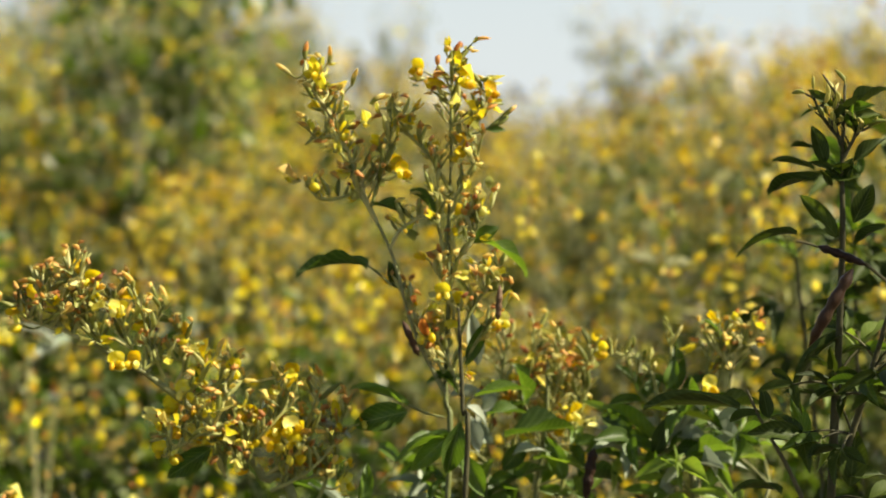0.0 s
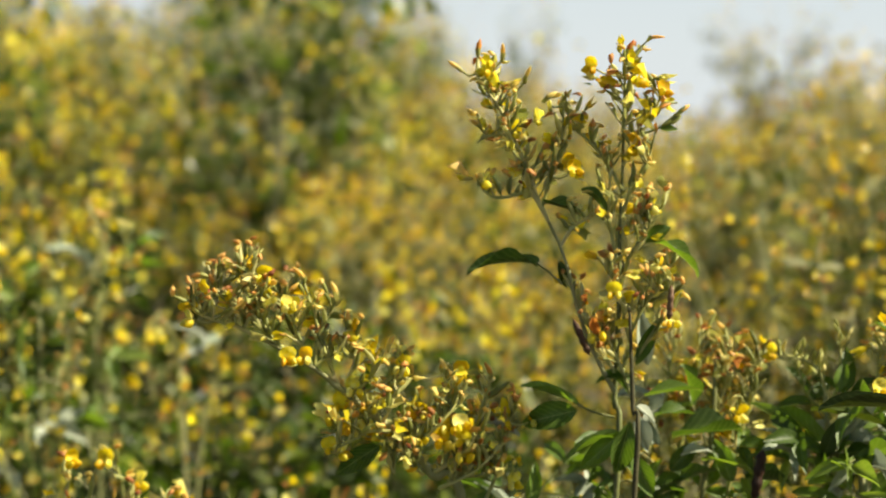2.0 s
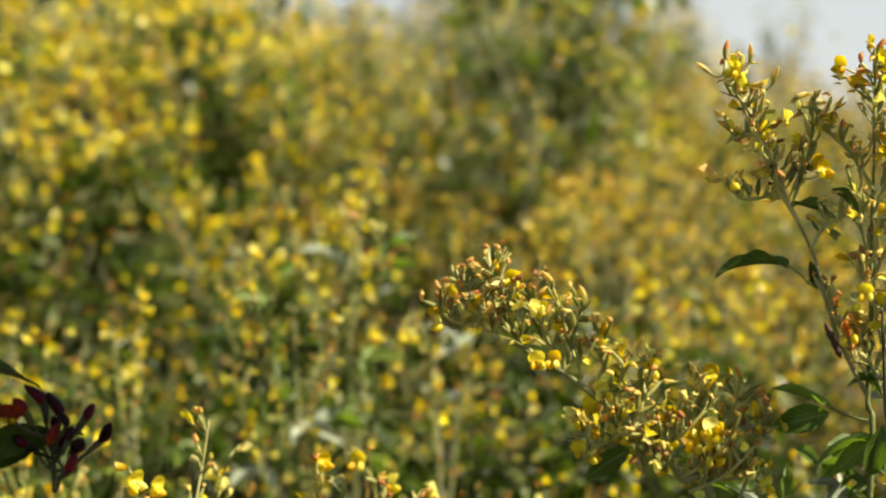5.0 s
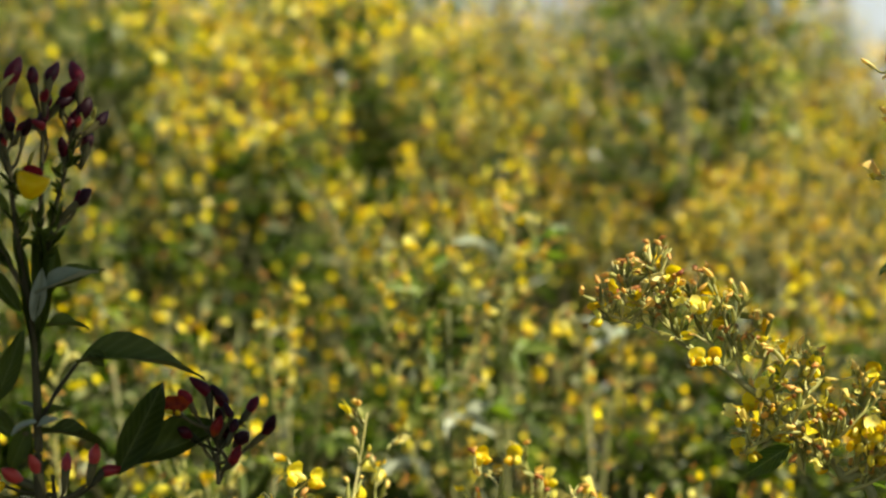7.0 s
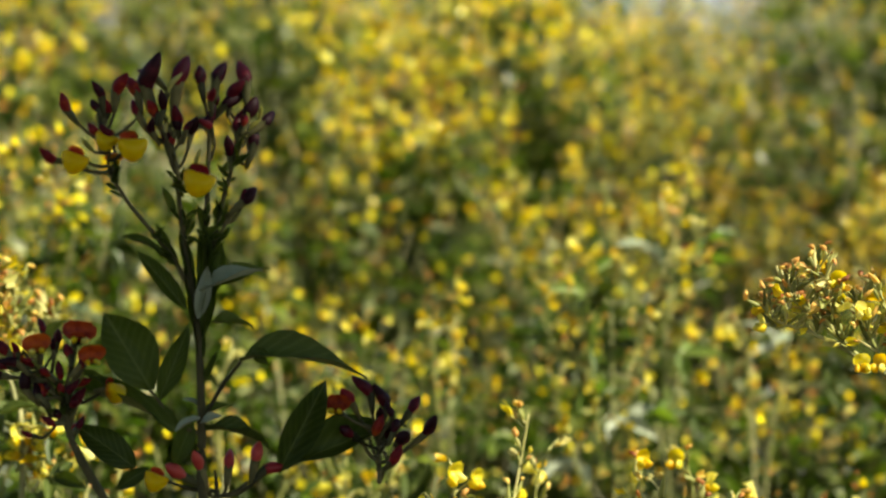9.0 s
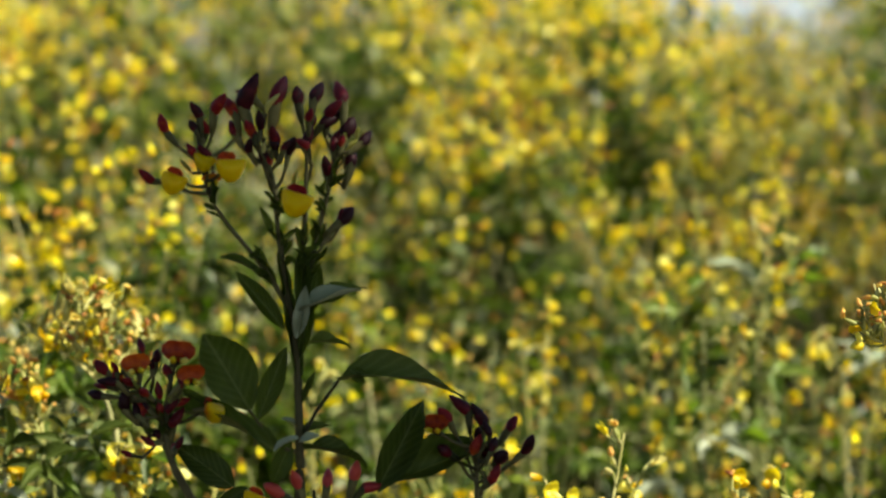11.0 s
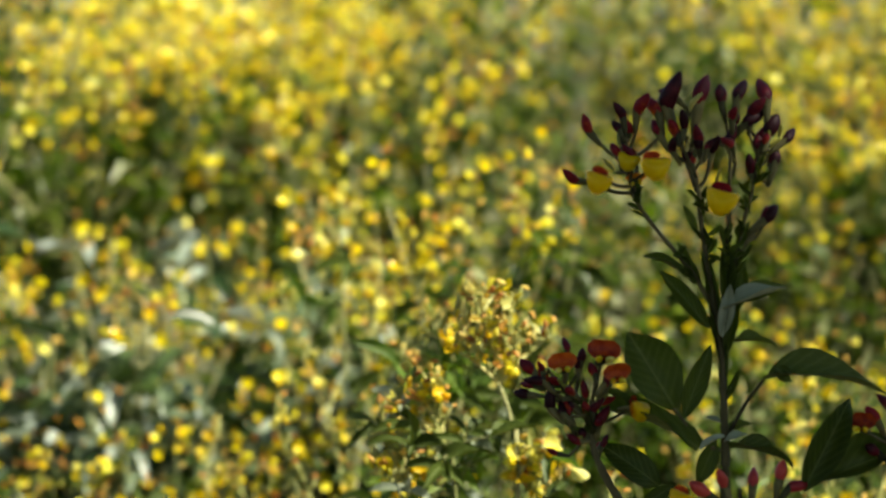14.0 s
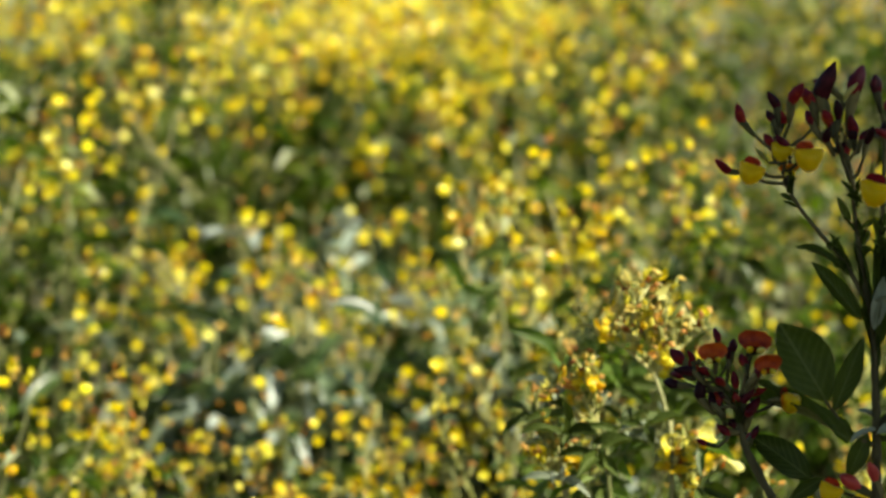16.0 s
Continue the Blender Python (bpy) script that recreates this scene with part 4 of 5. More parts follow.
bowed.raceme(((0.029, -0.000, 1.435), (0.001, 0.000, 1.459), (-0.024, -0.000, 1.480), (-0.049, 0.000, 1.498)), 3, 22, 0.035)
bowed.raceme(((0.022, 0.000, 1.438), (0.001, 0.000, 1.472), (-0.009, -0.000, 1.498), (-0.016, -0.000, 1.518)), 3, 18, 0.03)
bowed.raceme(((0.047, 0.000, 1.427), (0.034, 0.000, 1.456), (0.027, 0.000, 1.477), (0.019, 0.000, 1.492)), 3, 14, 0.028)
bowed.raceme(((0.001, 0.000, 1.451), (-0.024, -0.000, 1.462), (-0.050, 0.000, 1.470), (-0.065, 0.000, 1.480)), 2, 12, 0.025)
bowed.raceme(((0.068, 0.000, 1.417), (0.057, -0.000, 1.445), (0.050, 0.000, 1.471), (0.040, 0.000, 1.502)), 0, 5, 0.014)
bowed.raceme(((0.050, 0.000, 1.427), (0.053, 0.000, 1.451), (0.062, -0.000, 1.471), (0.069, 0.000, 1.484)), 1, 7, 0.016)
bowed.raceme(((0.078, 0.000, 1.409), (0.086, 0.000, 1.429), (0.084, 0.000, 1.450), (0.082, -0.000, 1.461)), 1, 6, 0.016)
bowed.raceme(((0.093, 0.000, 1.401), (0.119, 0.000, 1.413), (0.130, -0.000, 1.424), (0.132, -0.000, 1.434)), 1, 6, 0.014)
bowed.raceme(((0.050, 0.000, 1.425), (0.060, 0.000, 1.432), (0.073, -0.000, 1.435), (0.088, -0.000, 1.432)), 1, 8, 0.022)
for at in ((0.020, -0.030, 1.480), (0.028, -0.030, 1.479), (0.024, -0.040, 1.436), (0.044, -0.040, 1.434), (0.022, -0.040, 1.430), (-0.060, -0.000, 1.467), (0.004, 0.000, 1.508), (-0.015, -0.000, 1.521)):
    bowed.flower(at, 0.0148, fresh=True)
for at, way in (((0.040, 0.000, 1.501), (0, 0, 1)), ((-0.048, 0.000, 1.507), (-.8, 0, .3)), ((0.069, 0.000, 1.487), (.1, 0, 1)), ((0.082, -0.000, 1.461), (-.3, 0, 1)), ((0.131, 0.000, 1.434), (0.3, 0, .4)), ((0.118, -0.000, 1.439), (0, 0, 1)), ((0.171, 0.000, 1.417), (0, 0, 1)), ((0.211, 0.000, 1.412), (.3, 0, 1))):
    bowed.bud(at, 0.017, way, BUD_TIP)
# the lower sprays
for a, b, count in (((0.139, 1.351), (0.186, 1.402), 10), ((0.158, 1.325), (0.207, 1.373), 10), ((0.113, 1.374), (0.126, 1.412), 7), ((0.083, 1.397), (0.114, 1.440), 5), ((0.165, 1.312), (0.222, 1.352), 9), ((0.139, 1.345), (0.146, 1.384), 9), ((0.150, 1.325), (0.128, 1.352), 9)):
    bowed.raceme(((a[0], 0.0, a[1]), (a[0] * 0.6 + b[0] * 0.4, -0.01, a[1] * 0.7 + b[1] * 0.3), (a[0] * 0.25 + b[0] * 0.75, -0.01, a[1] * 0.35 + b[1] * 0.65), (b[0], 0.0, b[1])), 1, count, 0.02, petals=(PETAL, PETAL_ORANGE))
bowed.raceme(((0.171, -0.000, 1.332), (0.176, 0.000, 1.360), (0.174, 0.000, 1.392), (0.171, -0.000, 1.413)), 1, 8, 0.016)
bowed.raceme(((0.186, 0.000, 1.324), (0.197, 0.000, 1.365), (0.207, 0.000, 1.394), (0.212, 0.000, 1.410)), 1, 8, 0.016)
bowed.raceme(((0.148, -0.000, 1.358), (0.150, 0.000, 1.371), (0.153, 0.000, 1.379), (0.154, 0.000, 1.384)), 1, 4, 0.012, petals=(PETAL_ORANGE,))
bowed.raceme(((0.148, -0.000, 1.356), (0.134, 0.000, 1.351), (0.121, -0.000, 1.343), (0.124, 0.000, 1.325)), 2, 12, 0.028)
bowed.raceme(((0.176, -0.000, 1.324), (0.197, 0.000, 1.323), (0.218, 0.000, 1.326), (0.233, 0.000, 1.318)), 2, 10, 0.022, petals=(PETAL, PETAL_ORANGE))
bowed.raceme(((0.207, 0.000, 1.297), (0.223, 0.000, 1.339), (0.228, 0.000, 1.368), (0.235, 0.000, 1.386)), 1, 10, 0.018)
bowed.raceme(((0.124, -0.000, 1.372), (0.098, 0.000, 1.380), (0.083, 0.000, 1.375), (0.067, 0.000, 1.367)), 7, 7, 0.03, fresh=0.7)
bowed.raceme(((0.120, -0.010, 1.366), (0.100, -0.010, 1.366), (0.085, -0.010, 1.358), (0.070, -0.010, 1.350)), 5, 6, 0.03, fresh=0.6)
bowed.raceme(((0.176, 0.000, 1.319), (0.179, -0.000, 1.324), (0.176, 0.000, 1.313), (0.176, 0.000, 1.329)), 0, 5, 0.02)
for at in ((0.183, -0.020, 1.371), (0.188, -0.020, 1.360), (0.173, -0.000, 1.367), (0.252, 0.000, 1.375), (0.150, 0.000, 1.381), (0.090, -0.000, 1.362), (0.109, 0.000, 1.364), (0.065, 0.000, 1.347), (0.072, 0.000, 1.345), (0.231, 0.000, 1.317)):
    bowed.flower(at, 0.0148, fresh=True)
bowed.leaf((0.110, 0.000, 1.352), (0.067, -0.000, 1.324), 0.42, FRONT, mat=LEAF)
bowed.leaf((0.114, -0.000, 1.408), (0.135, 0.000, 1.395), 0.25, UP, mat=LEAF_PALE)
bowed.leaf((0.098, -0.000, 1.403), (0.100, 0.000, 1.429), 0.4, FRONT)
bowed.leaf((0.249, 0.000, 1.296), (0.257, 0.000, 1.336), 0.36, FRONT)
bowed.leaf((0.239, 0.000, 1.360), (0.200, -0.000, 1.380), 0.24, UP, mat=LEAF_PALE)

# ---------------------------------------------------------------- leafy plants low beside the tall stem
low = Plant((0.219, 2.410, 0.0, 0, 0, -5.2), "leafy low pigeon pea plant with small yellow flowers", seed=45)
low_stem = low.branch(((0.1, 0, 0), (0.08, 0, 0.8), (0.087, 0.000, 1.292), (0.060, -0.000, 1.336), (0.052, -0.000, 1.358), (0.049, 0.000, 1.391)), 0.006, 0.002, STEM, "stem")
low_twig = low.branch(((0.077, -0.000, 1.304), (0.038, -0.000, 1.339), (0.003, -0.000, 1.344)), 0.002, 0.0012, STEM_PALE)
low.raceme(((0.052, -0.000, 1.380), (0.044, 0.000, 1.413), (0.027, 0.000, 1.426), (0.006, -0.000, 1.429)), 1, 6, 0.014, bud_petal=CALYX)
low.raceme(((0.055, 0.000, 1.380), (0.062, 0.000, 1.413), (0.063, -0.000, 1.435), (0.065, -0.000, 1.448)), 0, 6, 0.014, bud_petal=CALYX)
low.raceme(((0.055, -0.000, 1.369), (0.033, 0.000, 1.391), (0.025, -0.000, 1.412), (0.023, -0.000, 1.423)), 0, 6, 0.012, bud_petal=CALYX)
low.raceme(((0.087, 0.000, 1.369), (0.097, 0.000, 1.397), (0.098, 0.000, 1.424), (0.099, 0.000, 1.443)), 2, 6, 0.014)
low.flower((0.003, -0.000, 1.428), 0.015)
low.flower((0.096, -0.020, 1.399), 0.016)
low.raceme(((0.119, -0.000, 1.392), (0.124, -0.000, 1.424), (0.135, 0.000, 1.436), (0.146, -0.000, 1.446)), 2, 16, 0.03)
low.raceme(((0.103, -0.000, 1.391), (0.114, 0.000, 1.419), (0.111, -0.000, 1.440), (0.108, -0.000, 1.451)), 2, 10, 0.03)
for base, tip, wide, facing, mat in (
        ((0.068, 0.000, 1.396), (0.070, -0.000, 1.439), 0.42, FRONT, LEAF), ((0.022, 0.000, 1.350), (-0.011, -0.000, 1.396), 0.3, SIDE, LEAF), ((0.052, -0.000, 1.336), (0.011, -0.000, 1.388), 0.34, SIDE, LEAF),
        ((0.060, -0.000, 1.328), (0.090, -0.000, 1.361), 0.45, FRONT, LEAF), ((0.052, -0.000, 1.342), (0.074, -0.000, 1.363), 0.5, FRONT, LEAF_PALE), ((0.033, 0.000, 1.331), (0.000, -0.000, 1.371), 0.22, SIDE, LEAF_PALE),
        ((0.068, -0.000, 1.391), (0.044, 0.000, 1.415), 0.3, UP, LEAF), ((0.071, 0.000, 1.391), (0.103, -0.000, 1.413), 0.3, UP, LEAF), ((0.066, -0.000, 1.292), (0.052, -0.000, 1.309), 0.5, FRONT, LEAF_PALE),
        ((0.095, 0.000, 1.462), (0.122, 0.000, 1.451), 0.26, UP, LEAF), ((0.071, -0.000, 1.304), (0.033, -0.000, 1.309), 0.4, SIDE, LEAF), ((0.093, 0.000, 1.299), (0.120, 0.000, 1.326), 0.4, SIDE, LEAF)):
    low.leaf(base, tip, wide, facing, mat=mat)
low.pod((-0.009, -0.050, 1.345), (-0.017, -0.050, 1.294), wide=1.3)
low_side = low.branch(((0.1, 0.03, 0.7), (0.12, 0.03, 1.0), (0.13, 0.03, 1.2), (0.16, 0.03, 1.3)), 0.004, 0.0015)
for base, tip, wide, facing, mat in (
        ((0.035, -0.03, 1.381), (0.108, -0.03, 1.374), 0.24, UP, LEAF_SHADED), ((0.030, -0.02, 1.340), (0.004, -0.02, 1.380), 0.4, FRONT, LEAF), ((0.048, -0.03, 1.335), (0.060, -0.03, 1.372), 0.44, FRONT, LEAF_SHADED),
        ((0.075, -0.03, 1.330), (0.120, -0.03, 1.350), 0.36, SIDE, LEAF), ((0.060, -0.02, 1.398), (0.068, -0.02, 1.428), 0.46, FRONT, LEAF), ((0.100, -0.02, 1.380), (0.150, -0.02, 1.386), 0.28, UP, LEAF_SHADED)):
    low.leaf(base, tip, wide, facing, mat=mat)
low.clothe((low_stem, low_twig, low_side), 34, 1.08, 1.34, (0.036, 0.058), mats=(LEAF, LEAF, LEAF, LEAF, LEAF_PALE, LEAF))

bushy = Plant((0.06, 2.42, 0, 0, 0, 0), "leafy low pigeon pea plant with pale-backed leaves and faded blossom", seed=47)
bushy_stem = bushy.branch(((0, 0, 0), (0.0, 0, 0.8), (0.02, 0, 1.2), (0.05, 0, 1.32)), 0.006, 0.002, STEM, "stem")
bushy_side = bushy.branch(((0.0, 0, 0.7), (0.06, 0.02, 1.1), (0.1, 0.02, 1.33), (0.105, 0.02, 1.42)), 0.004, 0.0016, STEM)
for i in range(4):
    x = 0.055 + 0.028 * i
    bushy.raceme(((x - 0.02, 0.03, 1.29), (x - 0.005, 0.03, 1.36), (x + 0.005, 0.03, 1.40), (x + 0.01, 0.03, 1.45 - 0.01 * abs(i - 1.0))), 2, 15, 0.022, petals=(PETAL, PETAL_ORANGE))
bushy_left = bushy.branch(((0.0, 0, 0.7), (-0.03, -0.01, 1.05), (-0.06, 0, 1.22), (-0.08, 0, 1.29)), 0.004, 0.0014, STEM)
for i in range(3):
    x = 0.08 + 0.024 * i
    bushy.raceme(((x - 0.01, 0.05, 1.28), (x, 0.05, 1.34), (x + 0.005, 0.05, 1.38), (x + 0.012, 0.05, 1.415)), 1, 13, 0.024, petals=(PETAL, PETAL_ORANGE))
for base, tip, wide, facing, mat in (
        ((0.062, -0.03, 1.352), (0.128, -0.03, 1.363), 0.34, UP, LEAF), ((0.050, -0.03, 1.345), (0.024, -0.03, 1.366), 0.5, FRONT, LEAF_PALE), ((0.052, -0.02, 1.395), (0.040, -0.02, 1.372), 0.5, FRONT, LEAF_PALE),
        ((0.070, -0.04, 1.335), (0.100, -0.04, 1.352), 0.4, UP, LEAF_PALE), ((0.118, -0.03, 1.310), (0.104, -0.03, 1.352), 0.46, FRONT, LEAF), ((0.090, -0.03, 1.330), (0.150, -0.03, 1.338), 0.3, UP, LEAF),
        ((0.060, -0.03, 1.320), (0.086, -0.03, 1.348), 0.5, FRONT, LEAF), ((0.045, -0.03, 1.372), (0.082, -0.03, 1.384), 0.4, UP, LEAF), ((0.140, -0.03, 1.330), (0.170, -0.03, 1.352), 0.36, SIDE, LEAF)):
    bushy.leaf(base, tip, wide, facing, mat=mat)
bushy.clothe((bushy_stem, bushy_side, bushy_left), 36, 1.12, 1.36, (0.034, 0.052), mats=(LEAF, LEAF, LEAF, LEAF, LEAF_PALE))

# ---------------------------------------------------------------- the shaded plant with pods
# its shade is carried by the darkened leaf and stem colours
podded = Plant((0.351, 2.121, 0.0, 0, 0, -9.4), "shaded dark green pigeon pea plant with brown pods and unopened buds", STEM_DARK, LEAF_SHADED, CALYX, 61)
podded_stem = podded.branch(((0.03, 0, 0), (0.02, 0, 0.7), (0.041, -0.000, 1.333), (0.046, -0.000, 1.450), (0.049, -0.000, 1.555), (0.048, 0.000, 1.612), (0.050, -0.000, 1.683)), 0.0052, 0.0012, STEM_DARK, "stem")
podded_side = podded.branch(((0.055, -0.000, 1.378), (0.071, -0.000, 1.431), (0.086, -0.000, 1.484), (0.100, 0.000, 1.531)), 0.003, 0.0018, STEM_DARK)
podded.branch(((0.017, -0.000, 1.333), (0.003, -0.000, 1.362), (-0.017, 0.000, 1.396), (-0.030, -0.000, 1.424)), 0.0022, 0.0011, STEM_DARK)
podded.branch(((0.049, 0.000, 1.664), (0.042, -0.000, 1.676), (0.032, 0.000, 1.691)), 0.001, 0.0009)
podded.raceme(((0.048, 0.000, 1.636), (0.038, -0.000, 1.647), (0.030, 0.000, 1.659), (0.022, 0.000, 1.676)), 0, 9, 0.012, bud_petal=CALYX)
podded.raceme(((0.048, -0.000, 1.631), (0.043, -0.000, 1.645), (0.042, -0.000, 1.655), (0.041, -0.000, 1.669)), 0, 8, 0.014, bud_petal=CALYX)
podded.raceme(((0.049, -0.000, 1.621), (0.057, -0.000, 1.636), (0.060, -0.000, 1.643), (0.067, -0.000, 1.645)), 0, 8, 0.012, bud_petal=CALYX)
podded.bud((0.050, -0.000, 1.683), 0.014, (0, 0, 1), CALYX)
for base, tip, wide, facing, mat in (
        ((0.052, -0.000, 1.659), (0.084, -0.000, 1.681), 0.3, UP, LEAF_SHADED), ((0.062, -0.000, 1.671), (0.075, -0.000, 1.678), 0.5, UP, LEAF_SHADED), ((0.031, 0.000, 1.662), (0.011, -0.000, 1.664), 0.22, UP, LEAF),
        ((0.034, -0.000, 1.617), (0.024, -0.000, 1.650), 0.42, FRONT, LEAF_SHADED), ((0.025, -0.000, 1.612), (-0.010, -0.000, 1.623), 0.24, UP, LEAF_SHADED), ((0.028, -0.000, 1.606), (-0.015, -0.000, 1.593), 0.28, SIDE, LEAF_SHADED),
        ((0.032, -0.000, 1.609), (0.065, -0.000, 1.607), 0.45, FRONT, LEAF_SHADED), ((0.024, -0.000, 1.630), (0.005, -0.000, 1.632), 0.25, UP, LEAF_SHADED), ((0.044, -0.000, 1.555), (0.015, -0.000, 1.593), 0.34, FRONT, LEAF_SHADED),
        ((0.058, 0.000, 1.567), (0.074, -0.000, 1.600), 0.5, FRONT, LEAF_SHADED), ((0.011, -0.000, 1.557), (-0.042, -0.000, 1.563), 0.14, UP, LEAF_SHADED), ((0.057, -0.000, 1.617), (0.084, -0.000, 1.643), 0.3, SIDE, LEAF_SHADED)):
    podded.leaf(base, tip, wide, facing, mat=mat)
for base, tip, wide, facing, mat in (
        ((0.047, -0.000, 1.469), (-0.012, -0.000, 1.437), 0.28, UP, LEAF_SHADED), ((0.073, -0.000, 1.460), (0.044, -0.000, 1.466), 0.3, UP, LEAF_SHADED), ((0.026, -0.000, 1.421), (-0.000, 0.000, 1.425), 0.3, UP, LEAF_SHADED),
        ((0.021, -0.000, 1.384), (0.008, -0.000, 1.420), 0.4, FRONT, LEAF), ((0.055, -0.000, 1.359), (0.005, 0.000, 1.382), 0.26, SIDE, LEAF_SHADED), ((-0.036, -0.000, 1.409), (-0.118, -0.000, 1.417), 0.2, UP, LEAF_SHADED),
        ((0.057, -0.000, 1.344), (0.062, -0.000, 1.392), 0.5, FRONT, LEAF_SHADED), ((0.055, -0.000, 1.352), (0.087, 0.000, 1.359), 0.35, SIDE, LEAF_SHADED), ((0.000, -0.000, 1.338), (-0.040, -0.000, 1.349), 0.25, UP, LEAF_SHADED),
        ((-0.019, -0.000, 1.405), (-0.045, -0.000, 1.398), 0.4, SIDE, LEAF_SHADED), ((-0.012, -0.000, 1.401), (-0.017, -0.000, 1.429), 0.45, FRONT, LEAF_SHADED), ((0.085, -0.000, 1.565), (0.058, 0.000, 1.550), 0.35, SIDE, LEAF_SHADED)):
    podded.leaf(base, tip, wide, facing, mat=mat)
# small young leaves crowded round the tip
r = podded.rng
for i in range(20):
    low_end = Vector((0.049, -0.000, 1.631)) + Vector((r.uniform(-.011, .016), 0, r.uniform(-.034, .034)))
    podded.leaf(low_end, low_end + Vector((r.uniform(-1, 1), r.uniform(-.8, .2), r.uniform(-.1, 1))).normalized() * r.uniform(0.012, 0.026), r.uniform(.28, .42), (r.uniform(-.4, .4), -1, r.uniform(0, .8)), mat=(LEAF_SHADED, LEAF_SHADED, LEAF)[i % 3])
podded.pod((0.029, -0.020, 1.548), (0.070, -0.020, 1.532), wide=1.1)
podded.branch(((0.011, -0.020, 1.552), (0.021, -0.020, 1.550), (0.030, -0.020, 1.547)), 0.0012, 0.001)
podded.pod((0.058, -0.030, 1.530), (0.022, -0.030, 1.464), wide=0.9)
podded.branch(((0.067, -0.020, 1.535), (0.081, -0.020, 1.523), (0.100, -0.000, 1.508)), 0.0015, 0.0012)
podded.clothe((podded_stem, podded_side), 18, 1.15, 1.46, (0.03, 0.048), (0.015, 0.05), (LEAF_SHADED, LEAF_SHADED, LEAF_SHADED, LEAF))
# stands in the sun; darkened leaves and stems stand in for shade
behind = Plant((0.54, 2.68, 0, 0, 0, -11), "leafy pigeon pea plant without flowers, shade put into its colour", STEM_DARK, LEAF_SHADED, CALYX, 63)
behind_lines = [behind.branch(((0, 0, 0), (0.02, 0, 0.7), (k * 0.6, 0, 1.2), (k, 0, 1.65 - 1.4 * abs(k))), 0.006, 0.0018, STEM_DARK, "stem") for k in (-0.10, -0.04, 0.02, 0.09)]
behind.clothe(behind_lines, 62, 1.1, 1.66, (0.04, 0.06), (0.015, 0.045), (LEAF_SHADED, LEAF_SHADED, LEAF_SHADED, LEAF))

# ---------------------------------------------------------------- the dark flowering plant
dark = Plant((-0.672, 1.798, 0.0, 0, 0, 20.5), "dark pigeon pea plant in shade with maroon buds and yellow-lipped flowers", STEM_DARK, LEAF_SHADED, CALYX_SHADED, 71)
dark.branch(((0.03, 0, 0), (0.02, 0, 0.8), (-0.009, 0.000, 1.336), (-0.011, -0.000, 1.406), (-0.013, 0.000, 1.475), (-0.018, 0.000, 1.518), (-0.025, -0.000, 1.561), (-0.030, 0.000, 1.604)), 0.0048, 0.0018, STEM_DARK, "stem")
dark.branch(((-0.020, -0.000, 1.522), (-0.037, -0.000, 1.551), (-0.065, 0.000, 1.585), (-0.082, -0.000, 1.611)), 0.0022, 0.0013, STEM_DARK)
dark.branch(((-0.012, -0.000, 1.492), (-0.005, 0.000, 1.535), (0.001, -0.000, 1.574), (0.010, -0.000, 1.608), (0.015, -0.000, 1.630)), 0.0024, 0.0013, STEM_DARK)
dark.branch(((-0.008, -0.000, 1.548), (0.003, -0.000, 1.565), (0.016, 0.000, 1.583), (0.022, -0.000, 1.589)), 0.0012, 0.001)


def dark_spray(stalk, ends, red=PETAL_MAROON, more=0):
    """Buds and flowers of the shaded plant along one axis, each on a short stalk that leaves the axis below it."""
    foot = Vector(stalk)
    mean = sum((Vector(e[0]) for e in ends), Vector()) / len(ends)
    axis = (mean - foot) * 1.15
    dark.branch((foot, foot + axis * 0.5 + Vector((0, 0.002, 0)), foot + axis), 0.0020, 0.0013, name="flower_stalk")
    dark.stalked = True
    for at, way, kind, size in ends:
        end = Vector(at)
        if kind == "bud":
            end -= Vector(way).normalized() * size * 0.5
        along = min(1.0, max(0.0, (end - foot).dot(axis) / axis.length_squared - 0.014 / axis.length))
        root = foot + axis * along
        dark.branch((root, root.lerp(end, 0.5) + Vector((0, 0.002, -0.003)), end), 0.0015, 0.0012, name="flower_stalk")
        if kind == "bud":
            dark.bud(at, size, way, red)
        else:
            dark.flower(at, size * 0.9, way, PETAL_MAROON if kind == "open" else PETAL_RUST, PETAL, True)
    r = dark.rng
    for i in range(more):
        at, way, kind, size = r.choice(ends)
        p = foot + axis * r.uniform(0.2, 1.0)
        q = p.lerp(Vector(at), r.uniform(0.25, 0.6)) + Vector((r.gauss(0, .005), r.gauss(0, .008), r.gauss(0, .004)))
        dark.branch((p, q), 0.0013, 0.0011, name="flower_stalk")
        dark.bud(q, r.uniform(0.012, 0.017), (way[0] + r.uniform(-.5, .5), r.uniform(-.5, .5), abs(way[2]) + r.uniform(0.2, .7)), r.choice((red, red, CALYX)))
    dark.stalked = False


dark_spray((-0.080, 0.000, 1.609), (
    ((-0.110, -0.000, 1.654), (-.6, 0, .7), "bud", 0.018), ((-0.119, 0.000, 1.619), (-1, 0, .1), "bud", 0.016), ((-0.103, -0.020, 1.622), (-.3, -1, -.2), "open", 0.020),
    ((-0.081, -0.010, 1.638), (-.2, -.8, -.3), "open", 0.017), ((-0.065, -0.020, 1.633), (.3, -1, -.2), "open", 0.022), ((-0.077, -0.000, 1.622), (0, -.5, -.6), "orange", 0.014),
    ((-0.086, -0.000, 1.663), (-.1, 0, 1), "bud", 0.018), ((-0.076, 0.000, 1.667), (.1, -.2, 1), "bud", 0.022), ((-0.059, -0.000, 1.665), (-.2, 0, 1), "bud", 0.021)), more=8)
